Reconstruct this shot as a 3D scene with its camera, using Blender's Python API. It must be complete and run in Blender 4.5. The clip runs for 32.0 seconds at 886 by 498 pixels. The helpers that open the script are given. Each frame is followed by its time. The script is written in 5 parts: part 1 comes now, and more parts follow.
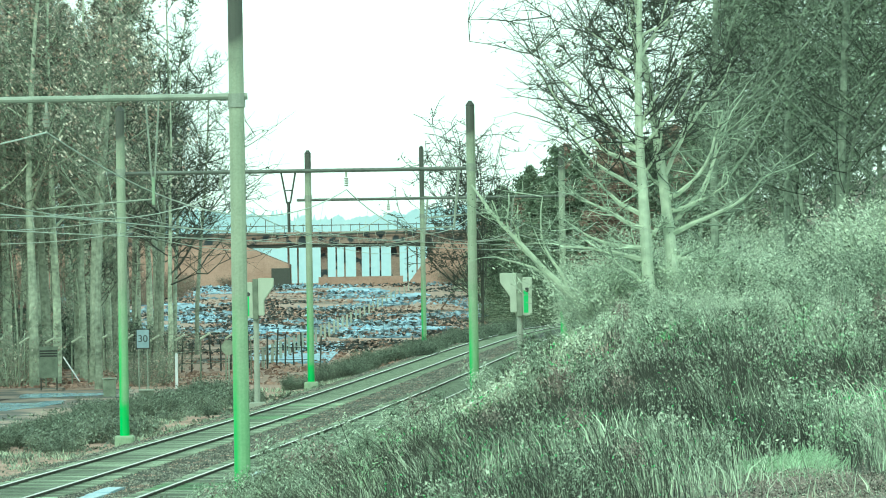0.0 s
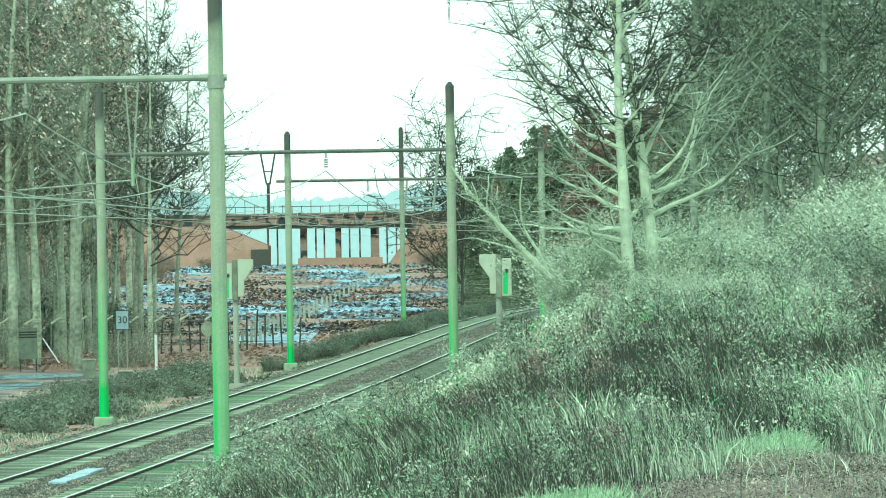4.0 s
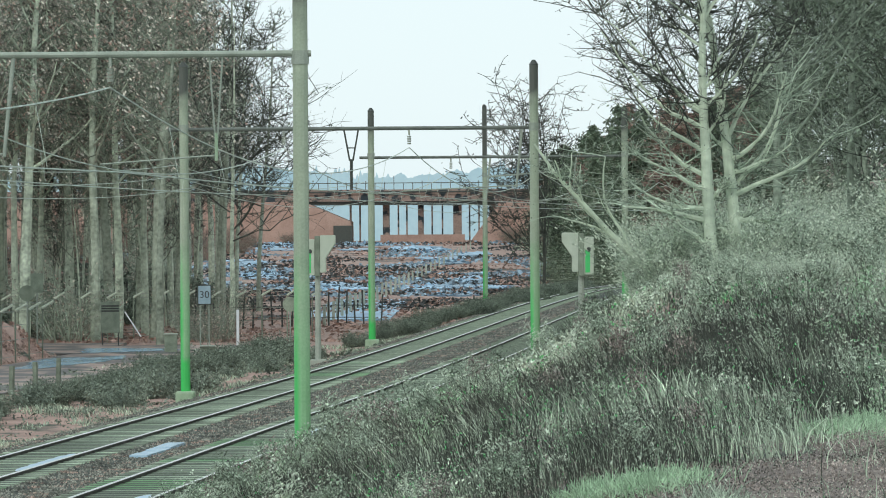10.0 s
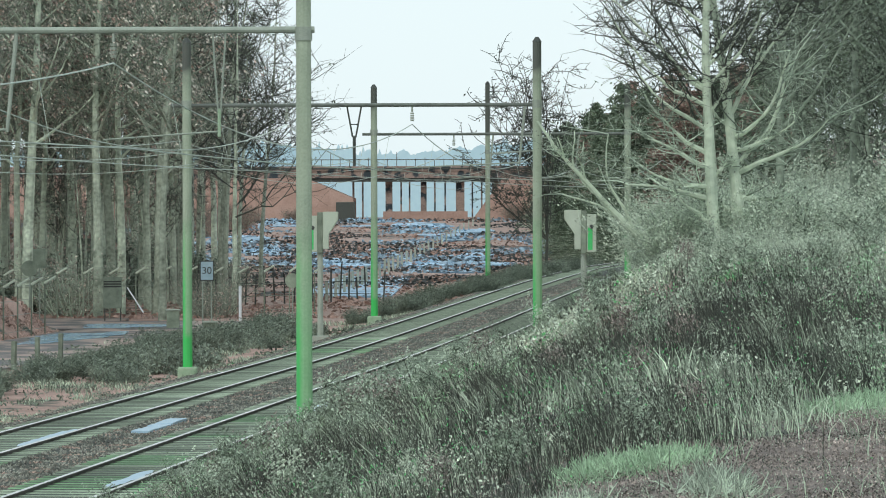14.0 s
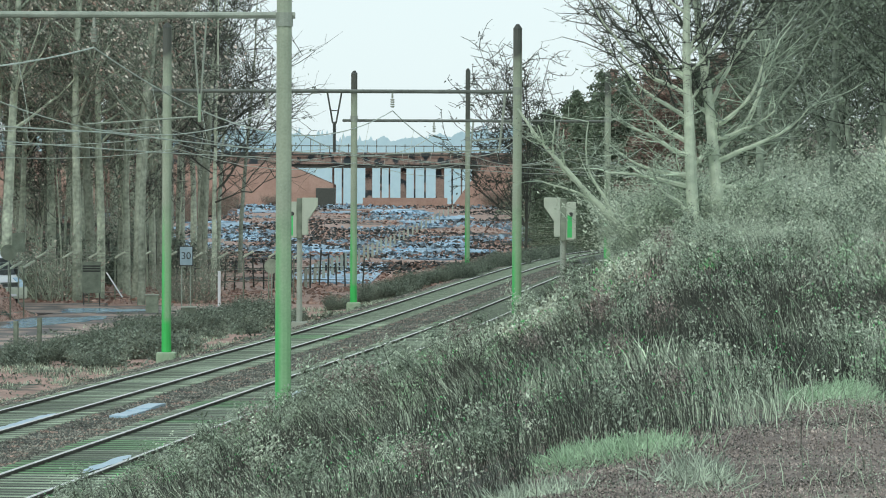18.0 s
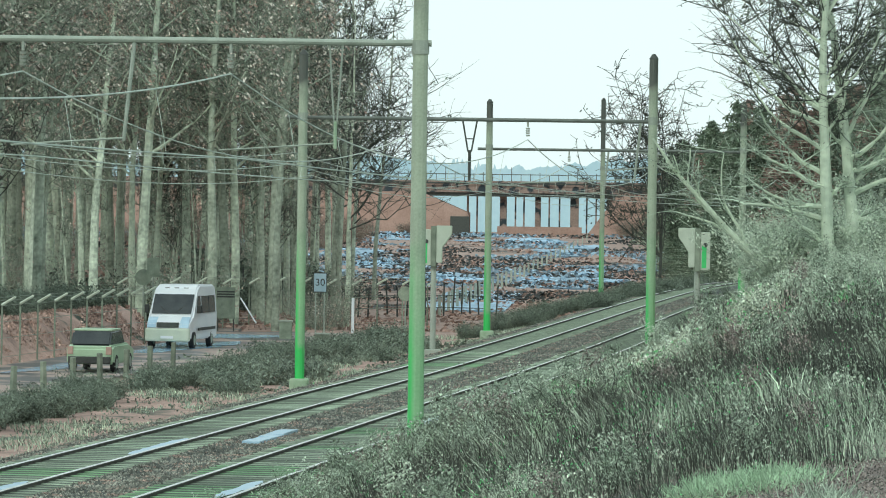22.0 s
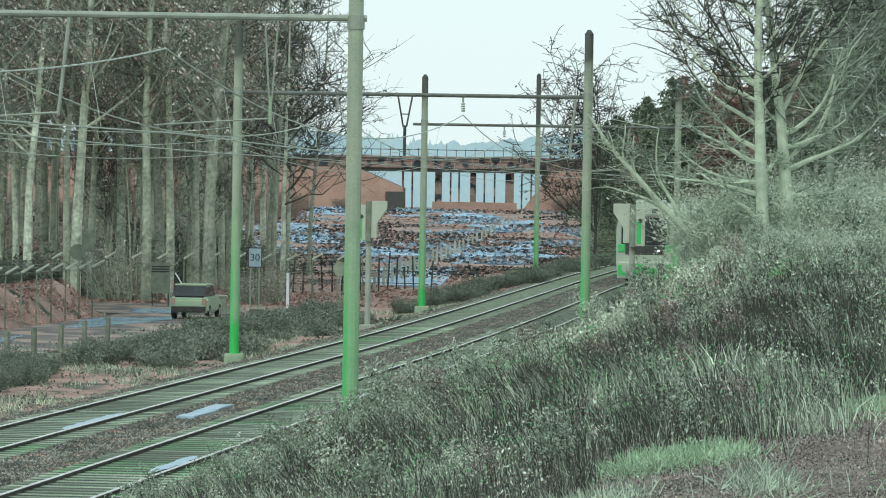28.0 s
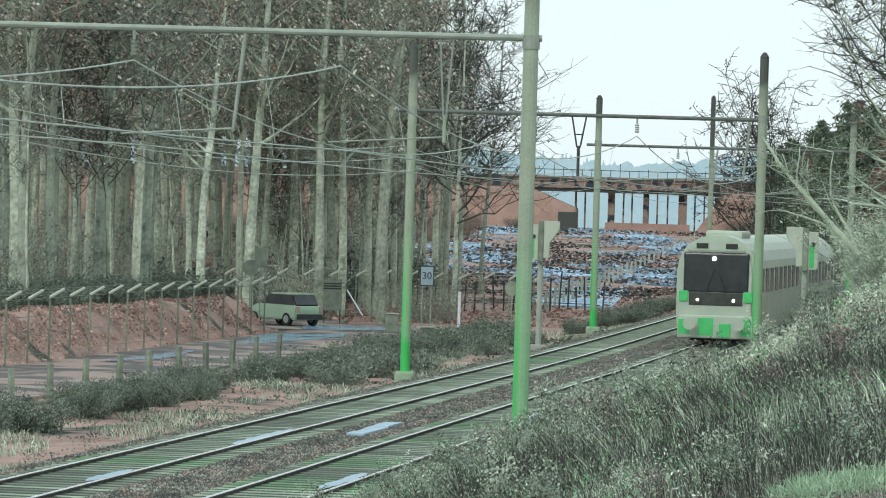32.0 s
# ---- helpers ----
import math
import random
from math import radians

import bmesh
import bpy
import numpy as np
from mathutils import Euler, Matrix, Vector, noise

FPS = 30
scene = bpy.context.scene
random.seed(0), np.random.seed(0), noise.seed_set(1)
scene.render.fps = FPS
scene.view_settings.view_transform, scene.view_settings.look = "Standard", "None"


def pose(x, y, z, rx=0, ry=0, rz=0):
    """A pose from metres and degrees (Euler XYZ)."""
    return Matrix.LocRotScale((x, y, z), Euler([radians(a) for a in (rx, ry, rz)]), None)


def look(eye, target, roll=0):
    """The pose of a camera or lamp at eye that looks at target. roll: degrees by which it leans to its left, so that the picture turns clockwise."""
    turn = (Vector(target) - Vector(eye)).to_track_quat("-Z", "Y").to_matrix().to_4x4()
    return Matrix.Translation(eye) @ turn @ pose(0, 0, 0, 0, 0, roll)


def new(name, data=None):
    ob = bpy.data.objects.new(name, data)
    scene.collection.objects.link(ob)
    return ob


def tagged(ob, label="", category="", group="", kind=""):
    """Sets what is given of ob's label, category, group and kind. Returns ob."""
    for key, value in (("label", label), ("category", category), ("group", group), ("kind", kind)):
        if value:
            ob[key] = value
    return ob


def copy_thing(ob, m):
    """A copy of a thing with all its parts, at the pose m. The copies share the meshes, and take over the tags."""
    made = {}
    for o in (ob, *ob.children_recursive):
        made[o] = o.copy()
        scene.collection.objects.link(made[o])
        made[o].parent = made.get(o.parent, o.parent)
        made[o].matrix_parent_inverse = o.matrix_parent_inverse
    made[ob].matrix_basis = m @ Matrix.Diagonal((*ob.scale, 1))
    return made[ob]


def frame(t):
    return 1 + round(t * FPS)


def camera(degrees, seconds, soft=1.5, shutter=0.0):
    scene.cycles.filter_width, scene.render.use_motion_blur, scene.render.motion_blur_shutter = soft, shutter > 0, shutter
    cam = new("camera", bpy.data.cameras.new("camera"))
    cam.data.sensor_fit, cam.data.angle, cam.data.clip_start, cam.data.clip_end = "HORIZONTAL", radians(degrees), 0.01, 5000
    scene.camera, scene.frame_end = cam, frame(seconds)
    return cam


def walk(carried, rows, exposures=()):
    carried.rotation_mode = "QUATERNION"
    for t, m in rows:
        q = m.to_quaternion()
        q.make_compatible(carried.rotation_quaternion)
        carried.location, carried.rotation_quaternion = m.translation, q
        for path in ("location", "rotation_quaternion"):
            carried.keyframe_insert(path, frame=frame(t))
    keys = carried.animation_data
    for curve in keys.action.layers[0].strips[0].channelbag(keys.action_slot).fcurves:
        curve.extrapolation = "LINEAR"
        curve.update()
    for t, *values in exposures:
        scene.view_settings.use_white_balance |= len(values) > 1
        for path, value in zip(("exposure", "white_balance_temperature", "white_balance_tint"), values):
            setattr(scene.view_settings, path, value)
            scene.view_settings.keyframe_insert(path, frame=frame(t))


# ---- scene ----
cam = camera(12.0, 32.0, soft=1.0)
EYE = Vector((0.0, 0.0, 5.0))


def aim(t, yaw, pitch, roll):
    """A row of the path: the camera stays on the bank and turns (degrees right, up, and roll)."""
    ya, pi = radians(yaw), radians(pitch)
    way = Vector((math.sin(ya) * math.cos(pi), math.cos(ya) * math.cos(pi), math.sin(pi)))
    return t, look(EYE, EYE + way * 100.0, roll)


EXPOSURES = [(0, 0.60, 6480, -33), (3.5, 0.60, 6480, -33), (6, 0.52, 6480, -25), (7, 0.24, 6480, -14), (8, -0.02, 6480, -1), (10, 0.0, 6480, 3), (11, 0.46, 6480, -27), (12.5, 0.46, 6480, -27), (13.5, 0.08, 6480, 1), (14.5, -0.02, 6480, 4), (21, 0.0, 6480, -1), (22.5, 0.26, 6480, -12), (23.5, 0.60, 6480, -32), (25.5, 0.60, 6480, -32), (26.5, 0.3, 6480, -16), (29, -0.02, 6480, -1), (32, 0.05, 6480, 3)]
walk(cam, [aim(*row) for row in [
    (0, 0.293, 0.265, -0.933), (0.5, 0.147, 0.291, -0.856), (1, 0.255, 0.241, -1.073), (1.5, 0.380, 0.209, -1.206),
    (2, 0.492, 0.220, -1.145), (2.5, 0.544, 0.201, -0.878), (3, 0.565, 0.130, -0.914), (3.5, 0.562, 0.027, -0.932),
    (5.5, 0.620, -0.023, -0.933), (6, 0.639, -0.081, -1.199), (6.5, 0.643, -0.175, -1.102), (7, 0.621, -0.341, -0.958),
    (7.5, 0.533, -0.596, -0.716), (8, 0.417, -0.796, -0.726), (8.5, 0.252, -0.850, -0.552), (9, -0.000, -0.730, -0.720),
    (9.5, -0.251, -0.511, -0.501), (10, -0.556, -0.288, -0.379), (10.5, -0.785, -0.098, -0.536), (11, -0.736, 0.023, -0.460),
    (11.5, -0.721, 0.016, -0.706), (12, -0.623, -0.024, -0.734), (12.5, -0.539, -0.161, -0.301), (13, -0.569, -0.392, 0.133),
    (13.5, -0.617, -0.593, 0.004), (14, -0.592, -0.602, -0.153), (14.5, -0.502, -0.576, -0.122), (16.5, -0.380, -0.746, 0.141),
    (17, -0.371, -0.790, 0.273), (17.5, -0.316, -0.781, 0.202), (18, -0.312, -0.782, 0.221), (18.5, -0.348, -0.807, 0.499),
    (19, -0.641, -0.853, 0.727), (19.5, -1.015, -0.900, 0.638), (20, -1.335, -0.873, 0.748), (20.5, -1.541, -0.842, 1.020),
    (21, -1.747, -0.705, 1.084), (21.5, -1.953, -0.547, 1.022), (22, -2.137, -0.409, 0.801), (22.5, -2.195, -0.236, 0.860),
    (23, -2.302, 0.017, 0.905), (23.5, -2.402, 0.190, 1.096), (24, -2.474, 0.236, 1.080), (24.5, -2.510, 0.275, 1.065),
    (25, -2.587, 0.295, 1.086), (25.5, -2.488, 0.234, 0.685), (26, -2.016, -0.248, 0.606), (26.5, -1.459, -0.299, 0.476),
    (28.5, -1.390, -0.884, 1.104), (29, -1.908, -0.958, 1.399), (29.5, -2.381, -0.959, 1.539), (30, -2.526, -0.982, 1.530),
    (30.5, -2.746, -0.957, 1.597), (31, -3.061, -0.763, 1.513), (31.5, -3.264, -0.620, 1.430), (32, -3.593, -0.516, 1.699),
]], exposures=EXPOSURES)

# ---- world and light ----
world = bpy.data.worlds.new("overcast_sky")
scene.world = world
world.use_nodes = True
wn = world.node_tree.nodes
sky = wn.new("ShaderNodeTexSky")
sky.sky_type, sky.sun_disc = "NISHITA", False
sky.sun_elevation, sky.sun_rotation = radians(35), radians(200)
sky.air_density, sky.dust_density, sky.ozone_density = 1.0, 1.0, 1.0
cloud = wn.new("ShaderNodeMix")
cloud.data_type = "RGBA"
cloud.inputs[0].default_value = 0.88
cloud.inputs[7].default_value = (7.35, 8.1, 8.75, 1)
world.node_tree.links.new(sky.outputs["Color"], cloud.inputs[6])
wn["Background"].inputs["Strength"].default_value = 0.12
world.node_tree.links.new(cloud.outputs[2], wn["Background"].inputs["Color"])
sun = new("sun", bpy.data.lights.new("sun", "SUN"))
sun.data.energy, sun.data.angle, sun.data.color = 0.85, radians(18), (1.0, 0.96, 0.9)
sun.matrix_world = look((-30, -80, 60), (0, 0, 0))


# ---- materials ----
def material(name, dark, light, scale=6.0, rough=0.8, bump=0.3, metal=0.0, fine=60.0, island=0.0, per_object=0.0, third=None, third_scale=0.3, third_at=0.55):
    """A surface whose colour wanders between two tones at two scales, with grain in its relief. third: patches of another tone."""
    m = bpy.data.materials.new(name)
    m.use_nodes = True
    n, l = m.node_tree.nodes, m.node_tree.links
    b = n["Principled BSDF"]
    b.inputs["Roughness"].default_value, b.inputs["Metallic"].default_value = rough, metal
    co = n.new("ShaderNodeTexCoord")

    def tex(s, detail):
        t = n.new("ShaderNodeTexNoise")
        t.inputs["Scale"].default_value, t.inputs["Detail"].default_value = s, detail
        l.new(co.outputs["Object"], t.inputs["Vector"])
        return t

    def mix(kind, fac, one, two):
        x = n.new("ShaderNodeMix")
        x.data_type, x.blend_type = "RGBA", kind
        for key, v in ((0, fac), (6, one), (7, two)):
            if hasattr(v, "is_linked"):
                l.new(v, x.inputs[key])
            else:
                x.inputs[key].default_value = v if key == 0 else (*v, 1)
        return x.outputs[2]

    big, small = tex(scale, 3), tex(fine, 4)
    add = n.new("ShaderNodeMath")
    add.operation = "MULTIPLY_ADD"
    l.new(small.outputs["Fac"], add.inputs[0])
    add.inputs[1].default_value = 0.6
    half = n.new("ShaderNodeMath")
    half.operation = "MULTIPLY"
    half.inputs[1].default_value = 0.7
    l.new(big.outputs["Fac"], half.inputs[0])
    l.new(half.outputs[0], add.inputs[2])
    ramp = n.new("ShaderNodeMapRange")
    ramp.inputs["From Min"].default_value, ramp.inputs["From Max"].default_value = 0.42, 0.9
    l.new(add.outputs[0], ramp.inputs["Value"])
    colour = mix("MIX", ramp.outputs[0], dark, light)
    if third:
        t3 = tex(third_scale, 5)
        r3 = n.new("ShaderNodeMapRange")
        r3.inputs["From Min"].default_value, r3.inputs["From Max"].default_value = third_at, third_at + 0.08
        l.new(t3.outputs["Fac"], r3.inputs["Value"])
        colour = mix("MIX", r3.outputs[0], colour, third)
    if island or per_object:
        src = n.new("ShaderNodeNewGeometry").outputs["Random Per Island"] if island else n.new("ShaderNodeObjectInfo").outputs["Random"]
        r = n.new("ShaderNodeMapRange")
        k = island or per_object
        r.inputs["To Min"].default_value, r.inputs["To Max"].default_value = 1 - k, 1 + k
        l.new(src, r.inputs["Value"])
        hsv = n.new("ShaderNodeHueSaturation")
        l.new(r.outputs[0], hsv.inputs["Value"])
        l.new(colour, hsv.inputs["Color"])
        colour = hsv.outputs["Color"]
    l.new(colour, b.inputs["Base Color"])
    bp = n.new("ShaderNodeBump")
    bp.inputs["Strength"].default_value, bp.inputs["Distance"].default_value = bump, 0.02
    l.new(small.outputs["Fac"], bp.inputs["Height"])
    l.new(bp.outputs["Normal"], b.inputs["Normal"])
    return m


def glowing(name, colour, strength):
    m = bpy.data.materials.new(name)
    m.use_nodes = True
    b = m.node_tree.nodes["Principled BSDF"]
    b.inputs["Base Color"].default_value = (*colour, 1)
    b.inputs["Emission Color"].default_value = (*colour, 1)
    b.inputs["Emission Strength"].default_value = strength
    return m


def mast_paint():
    """Pale weathered coating, bright green at the foot and up one flank, and near-black at the tip."""
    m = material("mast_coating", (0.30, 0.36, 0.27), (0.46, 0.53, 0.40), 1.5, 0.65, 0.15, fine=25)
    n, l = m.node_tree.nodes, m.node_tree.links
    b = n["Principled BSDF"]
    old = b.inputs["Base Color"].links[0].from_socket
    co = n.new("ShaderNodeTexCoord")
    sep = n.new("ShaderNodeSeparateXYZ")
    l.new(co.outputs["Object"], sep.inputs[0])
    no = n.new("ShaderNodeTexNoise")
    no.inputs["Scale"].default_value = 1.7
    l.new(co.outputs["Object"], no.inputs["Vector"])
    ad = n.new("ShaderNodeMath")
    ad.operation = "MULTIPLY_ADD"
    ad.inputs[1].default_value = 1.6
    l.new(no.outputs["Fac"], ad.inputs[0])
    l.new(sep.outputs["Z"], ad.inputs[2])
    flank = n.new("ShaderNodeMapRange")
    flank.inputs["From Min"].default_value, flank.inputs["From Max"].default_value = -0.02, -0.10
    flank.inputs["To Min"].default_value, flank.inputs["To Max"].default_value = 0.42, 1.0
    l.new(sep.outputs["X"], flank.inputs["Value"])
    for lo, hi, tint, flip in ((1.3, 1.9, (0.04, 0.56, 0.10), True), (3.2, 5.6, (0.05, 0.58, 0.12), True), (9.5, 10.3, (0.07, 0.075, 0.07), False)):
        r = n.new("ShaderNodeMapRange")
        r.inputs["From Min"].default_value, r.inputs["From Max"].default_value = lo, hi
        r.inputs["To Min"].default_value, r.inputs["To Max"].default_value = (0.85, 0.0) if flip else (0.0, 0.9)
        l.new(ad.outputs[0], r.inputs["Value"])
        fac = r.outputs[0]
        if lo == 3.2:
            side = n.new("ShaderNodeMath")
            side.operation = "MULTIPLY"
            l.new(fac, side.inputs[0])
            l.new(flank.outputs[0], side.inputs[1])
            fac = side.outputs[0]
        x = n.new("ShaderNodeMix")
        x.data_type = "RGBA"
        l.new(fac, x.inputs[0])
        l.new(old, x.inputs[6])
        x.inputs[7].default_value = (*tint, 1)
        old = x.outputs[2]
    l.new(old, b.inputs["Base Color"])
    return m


M = {
    "ground": material("bank_soil", (0.015, 0.02, 0.016), (0.10, 0.12, 0.095), 0.6, 0.95, 0.6, fine=9, third=(0.36, 0.24, 0.20), third_scale=0.10, third_at=0.50),
    "path": material("littered_path_soil", (0.06, 0.055, 0.05), (0.34, 0.28, 0.245), 2.5, 0.95, 0.7, fine=38),
    "verge": material("verge_soil", (0.20, 0.135, 0.115), (0.58, 0.39, 0.325), 0.5, 0.95, 0.5, fine=7, third=(0.06, 0.08, 0.06), third_scale=0.35, third_at=0.56),
    "ballast_bed": material("ballast_bed", (0.015, 0.02, 0.017), (0.10, 0.115, 0.095), 1.2, 0.9, 0.9, fine=9),
    "ballast": material("ballast_stone", (0.02, 0.025, 0.02), (0.40, 0.40, 0.34), 1.2, 0.9, 0.8, fine=10, island=0.7, third=(0.34, 0.24, 0.20), third_scale=1.6, third_at=0.55),
    "rail": material("worn_rail_steel", (0.55, 0.56, 0.54), (0.92, 0.92, 0.90), 2, 0.35, 0.1, 0.15, fine=12),
    "rail_side": material("rusty_rail_web", (0.05, 0.05, 0.045), (0.17, 0.16, 0.135), 4, 0.8, 0.3),
    "sleeper": material("mossy_concrete_sleeper", (0.14, 0.18, 0.13), (0.42, 0.51, 0.38), 3, 0.85, 0.4, per_object=0.45),
    "green_sleeper": material("green_mossy_sleeper", (0.11, 0.21, 0.11), (0.28, 0.46, 0.26), 3, 0.85, 0.4, per_object=0.3),
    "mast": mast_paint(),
    "steel": material("galvanised_steel", (0.24, 0.28, 0.23), (0.42, 0.47, 0.40), 3, 0.55, 0.15, 0.1),
    # darker copy of the beam steel: silhouette against the sky put into colour
    "silhouette_steel": material("silhouetted_beam_steel", (0.08, 0.09, 0.08), (0.20, 0.23, 0.20), 3, 0.6, 0.2),
    "dark_steel": material("dark_steel", (0.03, 0.035, 0.03), (0.09, 0.10, 0.09), 4, 0.6, 0.2),
    "wire": material("weathered_copper_wire", (0.40, 0.48, 0.42), (0.72, 0.80, 0.72), 3, 0.5, 0.1),
    "foot": material("green_stained_concrete", (0.26, 0.40, 0.25), (0.48, 0.57, 0.43), 3, 0.9, 0.5),
    "concrete": material("pale_concrete", (0.30, 0.34, 0.29), (0.52, 0.56, 0.48), 1.2, 0.85, 0.3, per_object=0.12),
    "bark": material("pale_bark", (0.16, 0.19, 0.145), (0.72, 0.80, 0.64), 0.9, 0.9, 0.5, fine=5, per_object=0.3),
    "pale_bark": material("smooth_pale_bark", (0.36, 0.43, 0.33), (0.76, 0.85, 0.67), 0.8, 0.85, 0.4, fine=5),
    "tuft": material("pale_fresh_grass", (0.22, 0.35, 0.21), (0.50, 0.66, 0.46), 1.2, 0.8, 0.1, fine=4, island=0.4),
    "twig": material("grey_twig_bark", (0.06, 0.075, 0.06), (0.38, 0.45, 0.35), 1.5, 0.9, 0.3, fine=6, island=0.5),
    "pale_twig": material("pale_dead_twig", (0.20, 0.25, 0.20), (0.62, 0.72, 0.57), 1.5, 0.9, 0.3, fine=6, island=0.5),
    "pale_leaf": material("pale_dead_leaf", (0.16, 0.20, 0.16), (0.62, 0.72, 0.57), 0.6, 0.85, 0.1, fine=3, island=0.6),
    "dark_twig": material("dark_twig_bark", (0.03, 0.035, 0.03), (0.10, 0.11, 0.09), 2, 0.9, 0.3, fine=6, island=0.4),
    "grass": material("dry_grass", (0.045, 0.062, 0.046), (0.62, 0.73, 0.56), 0.5, 0.85, 0.1, fine=3, island=0.75),
    "fresh_grass": material("fresh_grass", (0.10, 0.30, 0.12), (0.30, 0.66, 0.32), 1.2, 0.8, 0.1, fine=4, island=0.4),
    "stalk": material("dead_stalk", (0.016, 0.02, 0.016), (0.10, 0.11, 0.09), 1, 0.9, 0.1, fine=4, island=0.5),
    "litter": material("fallen_leaf_litter", (0.06, 0.056, 0.052), (0.54, 0.46, 0.415), 1, 0.9, 0.2, fine=5, island=0.6),
    "salmon_litter": material("salmon_leaf_litter", (0.26, 0.175, 0.15), (0.70, 0.51, 0.43), 1, 0.9, 0.2, fine=5, island=0.5),
    "weed_leaf": material("soft_weed_leaf", (0.13, 0.17, 0.13), (0.58, 0.68, 0.53), 0.7, 0.85, 0.1, fine=3, island=0.5),
    "weed_stem": material("brown_weed_stem", (0.02, 0.024, 0.018), (0.14, 0.15, 0.115), 0.8, 0.9, 0.1, fine=4, island=0.4),
    "leaf": material("shrub_leaf", (0.05, 0.07, 0.055), (0.36, 0.43, 0.34), 0.8, 0.8, 0.1, fine=4, island=0.5),
    "conifer": material("conifer_needles", (0.045, 0.065, 0.045), (0.23, 0.30, 0.20), 0.7, 0.9, 0.2, fine=4, island=0.4),
    "hedge_leaf": material("dark_hedge_leaf", (0.024, 0.034, 0.026), (0.33, 0.40, 0.31), 0.5, 0.85, 0.1, fine=3, island=0.5),
    "haze_leaf": material("bleached_leaf", (0.34, 0.41, 0.32), (0.82, 0.90, 0.74), 0.35, 0.85, 0.1, fine=3, island=0.3),
    "bramble_leaf": material("bleached_bramble_leaf", (0.38, 0.45, 0.34), (0.80, 0.87, 0.72), 0.35, 0.85, 0.1, fine=3, island=0.12),
    "post": material("lichened_concrete_post", (0.14, 0.17, 0.13), (0.34, 0.39, 0.30), 3, 0.9, 0.4, per_object=0.25),
    "housing": material("pale_signal_housing", (0.46, 0.52, 0.42), (0.64, 0.70, 0.58), 2, 0.6, 0.1),
    "wood_leaf": material("sparse_wood_leaf", (0.02, 0.024, 0.018), (0.86, 0.80, 0.70), 0.7, 0.85, 0.1, fine=3, island=0.8, third=(0.46, 0.32, 0.27), third_scale=0.5, third_at=0.52),
    "dark_leaf": material("small_dark_leaf", (0.03, 0.042, 0.03), (0.34, 0.42, 0.31), 0.6, 0.85, 0.1, fine=3, island=0.6),
    "bright_leaf": material("bright_green_weed", (0.06, 0.32, 0.09), (0.26, 0.82, 0.32), 0.8, 0.8, 0.1, fine=3, island=0.4),
    "rubble_blue": material("pale_blue_sheet", (0.16, 0.25, 0.34), (0.38, 0.52, 0.62), 0.5, 0.6, 0.2, fine=4, island=0.5),
    "sheet": material("pale_blue_cover", (0.13, 0.23, 0.34), (0.36, 0.54, 0.68), 0.25, 0.5, 0.2, fine=1.2, island=0.3),
    "rubble_dark": material("dark_rubble", (0.02, 0.025, 0.025), (0.10, 0.11, 0.11), 0.8, 0.9, 0.3, fine=5, island=0.5),
    "rubble_salmon": material("salmon_rubble", (0.20, 0.13, 0.11), (0.50, 0.34, 0.28), 0.8, 0.9, 0.3, fine=5, island=0.4),
    # pale blue base colour stands in for sky reflected in the water
    "puddle": material("sky_toned_puddle", (0.22, 0.38, 0.52), (0.42, 0.60, 0.74), 0.35, 0.16, 0.05, fine=1.6),
    "slab": material("wet_pale_slab", (0.30, 0.46, 0.60), (0.55, 0.72, 0.84), 2, 0.3, 0.1),
    "rust_leaf": material("brown_hedge_leaf", (0.12, 0.085, 0.07), (0.42, 0.29, 0.24), 0.4, 0.9, 0.1, fine=2, island=0.5),
    "road": material("wet_asphalt", (0.05, 0.05, 0.05), (0.16, 0.15, 0.15), 0.5, 0.45, 0.2, fine=8, third=(0.40, 0.29, 0.25), third_scale=0.45, third_at=0.47),
    "yard": material("yard_rubble", (0.22, 0.15, 0.13), (0.48, 0.34, 0.28), 0.3, 0.9, 0.6, fine=3, third=(0.05, 0.06, 0.055), third_scale=0.05, third_at=0.56),
    "brick": material("salmon_brickwork", (0.34, 0.22, 0.18), (0.52, 0.36, 0.30), 0.35, 0.9, 0.3, fine=3),
    "bridge": material("stained_bridge_concrete", (0.20, 0.15, 0.13), (0.44, 0.33, 0.28), 0.3, 0.9, 0.3, fine=3, third=(0.04, 0.055, 0.065), third_scale=0.5, third_at=0.49),
    # aerial haze is put into the far ridge's pale blue base colour
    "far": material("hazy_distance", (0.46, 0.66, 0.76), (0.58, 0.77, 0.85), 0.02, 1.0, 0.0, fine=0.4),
    "white": material("white_vehicle_paint", (0.70, 0.74, 0.78), (0.84, 0.86, 0.88), 1, 0.3, 0.02),
    "glass": material("dark_vehicle_glass", (0.02, 0.025, 0.03), (0.06, 0.07, 0.07), 2, 0.12, 0.02),
    "rubber": material("tyre_rubber", (0.015, 0.015, 0.015), (0.04, 0.04, 0.04), 6, 0.8, 0.3),
    "green_paint": material("bright_green_panel", (0.06, 0.55, 0.14), (0.14, 0.72, 0.24), 2, 0.5, 0.05),
    "car_paint": material("pale_green_car_paint", (0.32, 0.45, 0.30), (0.46, 0.60, 0.42), 1, 0.35, 0.03),
    "lamp": glowing("lit_headlamp", (1.0, 0.98, 0.92), 6.0),
    "train": material("pale_train_paint", (0.42, 0.50, 0.40), (0.58, 0.66, 0.54), 1, 0.45, 0.05),
    "black": material("black_plate", (0.02, 0.022, 0.02), (0.05, 0.055, 0.05), 3, 0.6, 0.1),
    "sign": material("pale_blue_sign_face", (0.26, 0.37, 0.43), (0.38, 0.50, 0.56), 3, 0.5, 0.05),
}

# ---- shape helpers ----


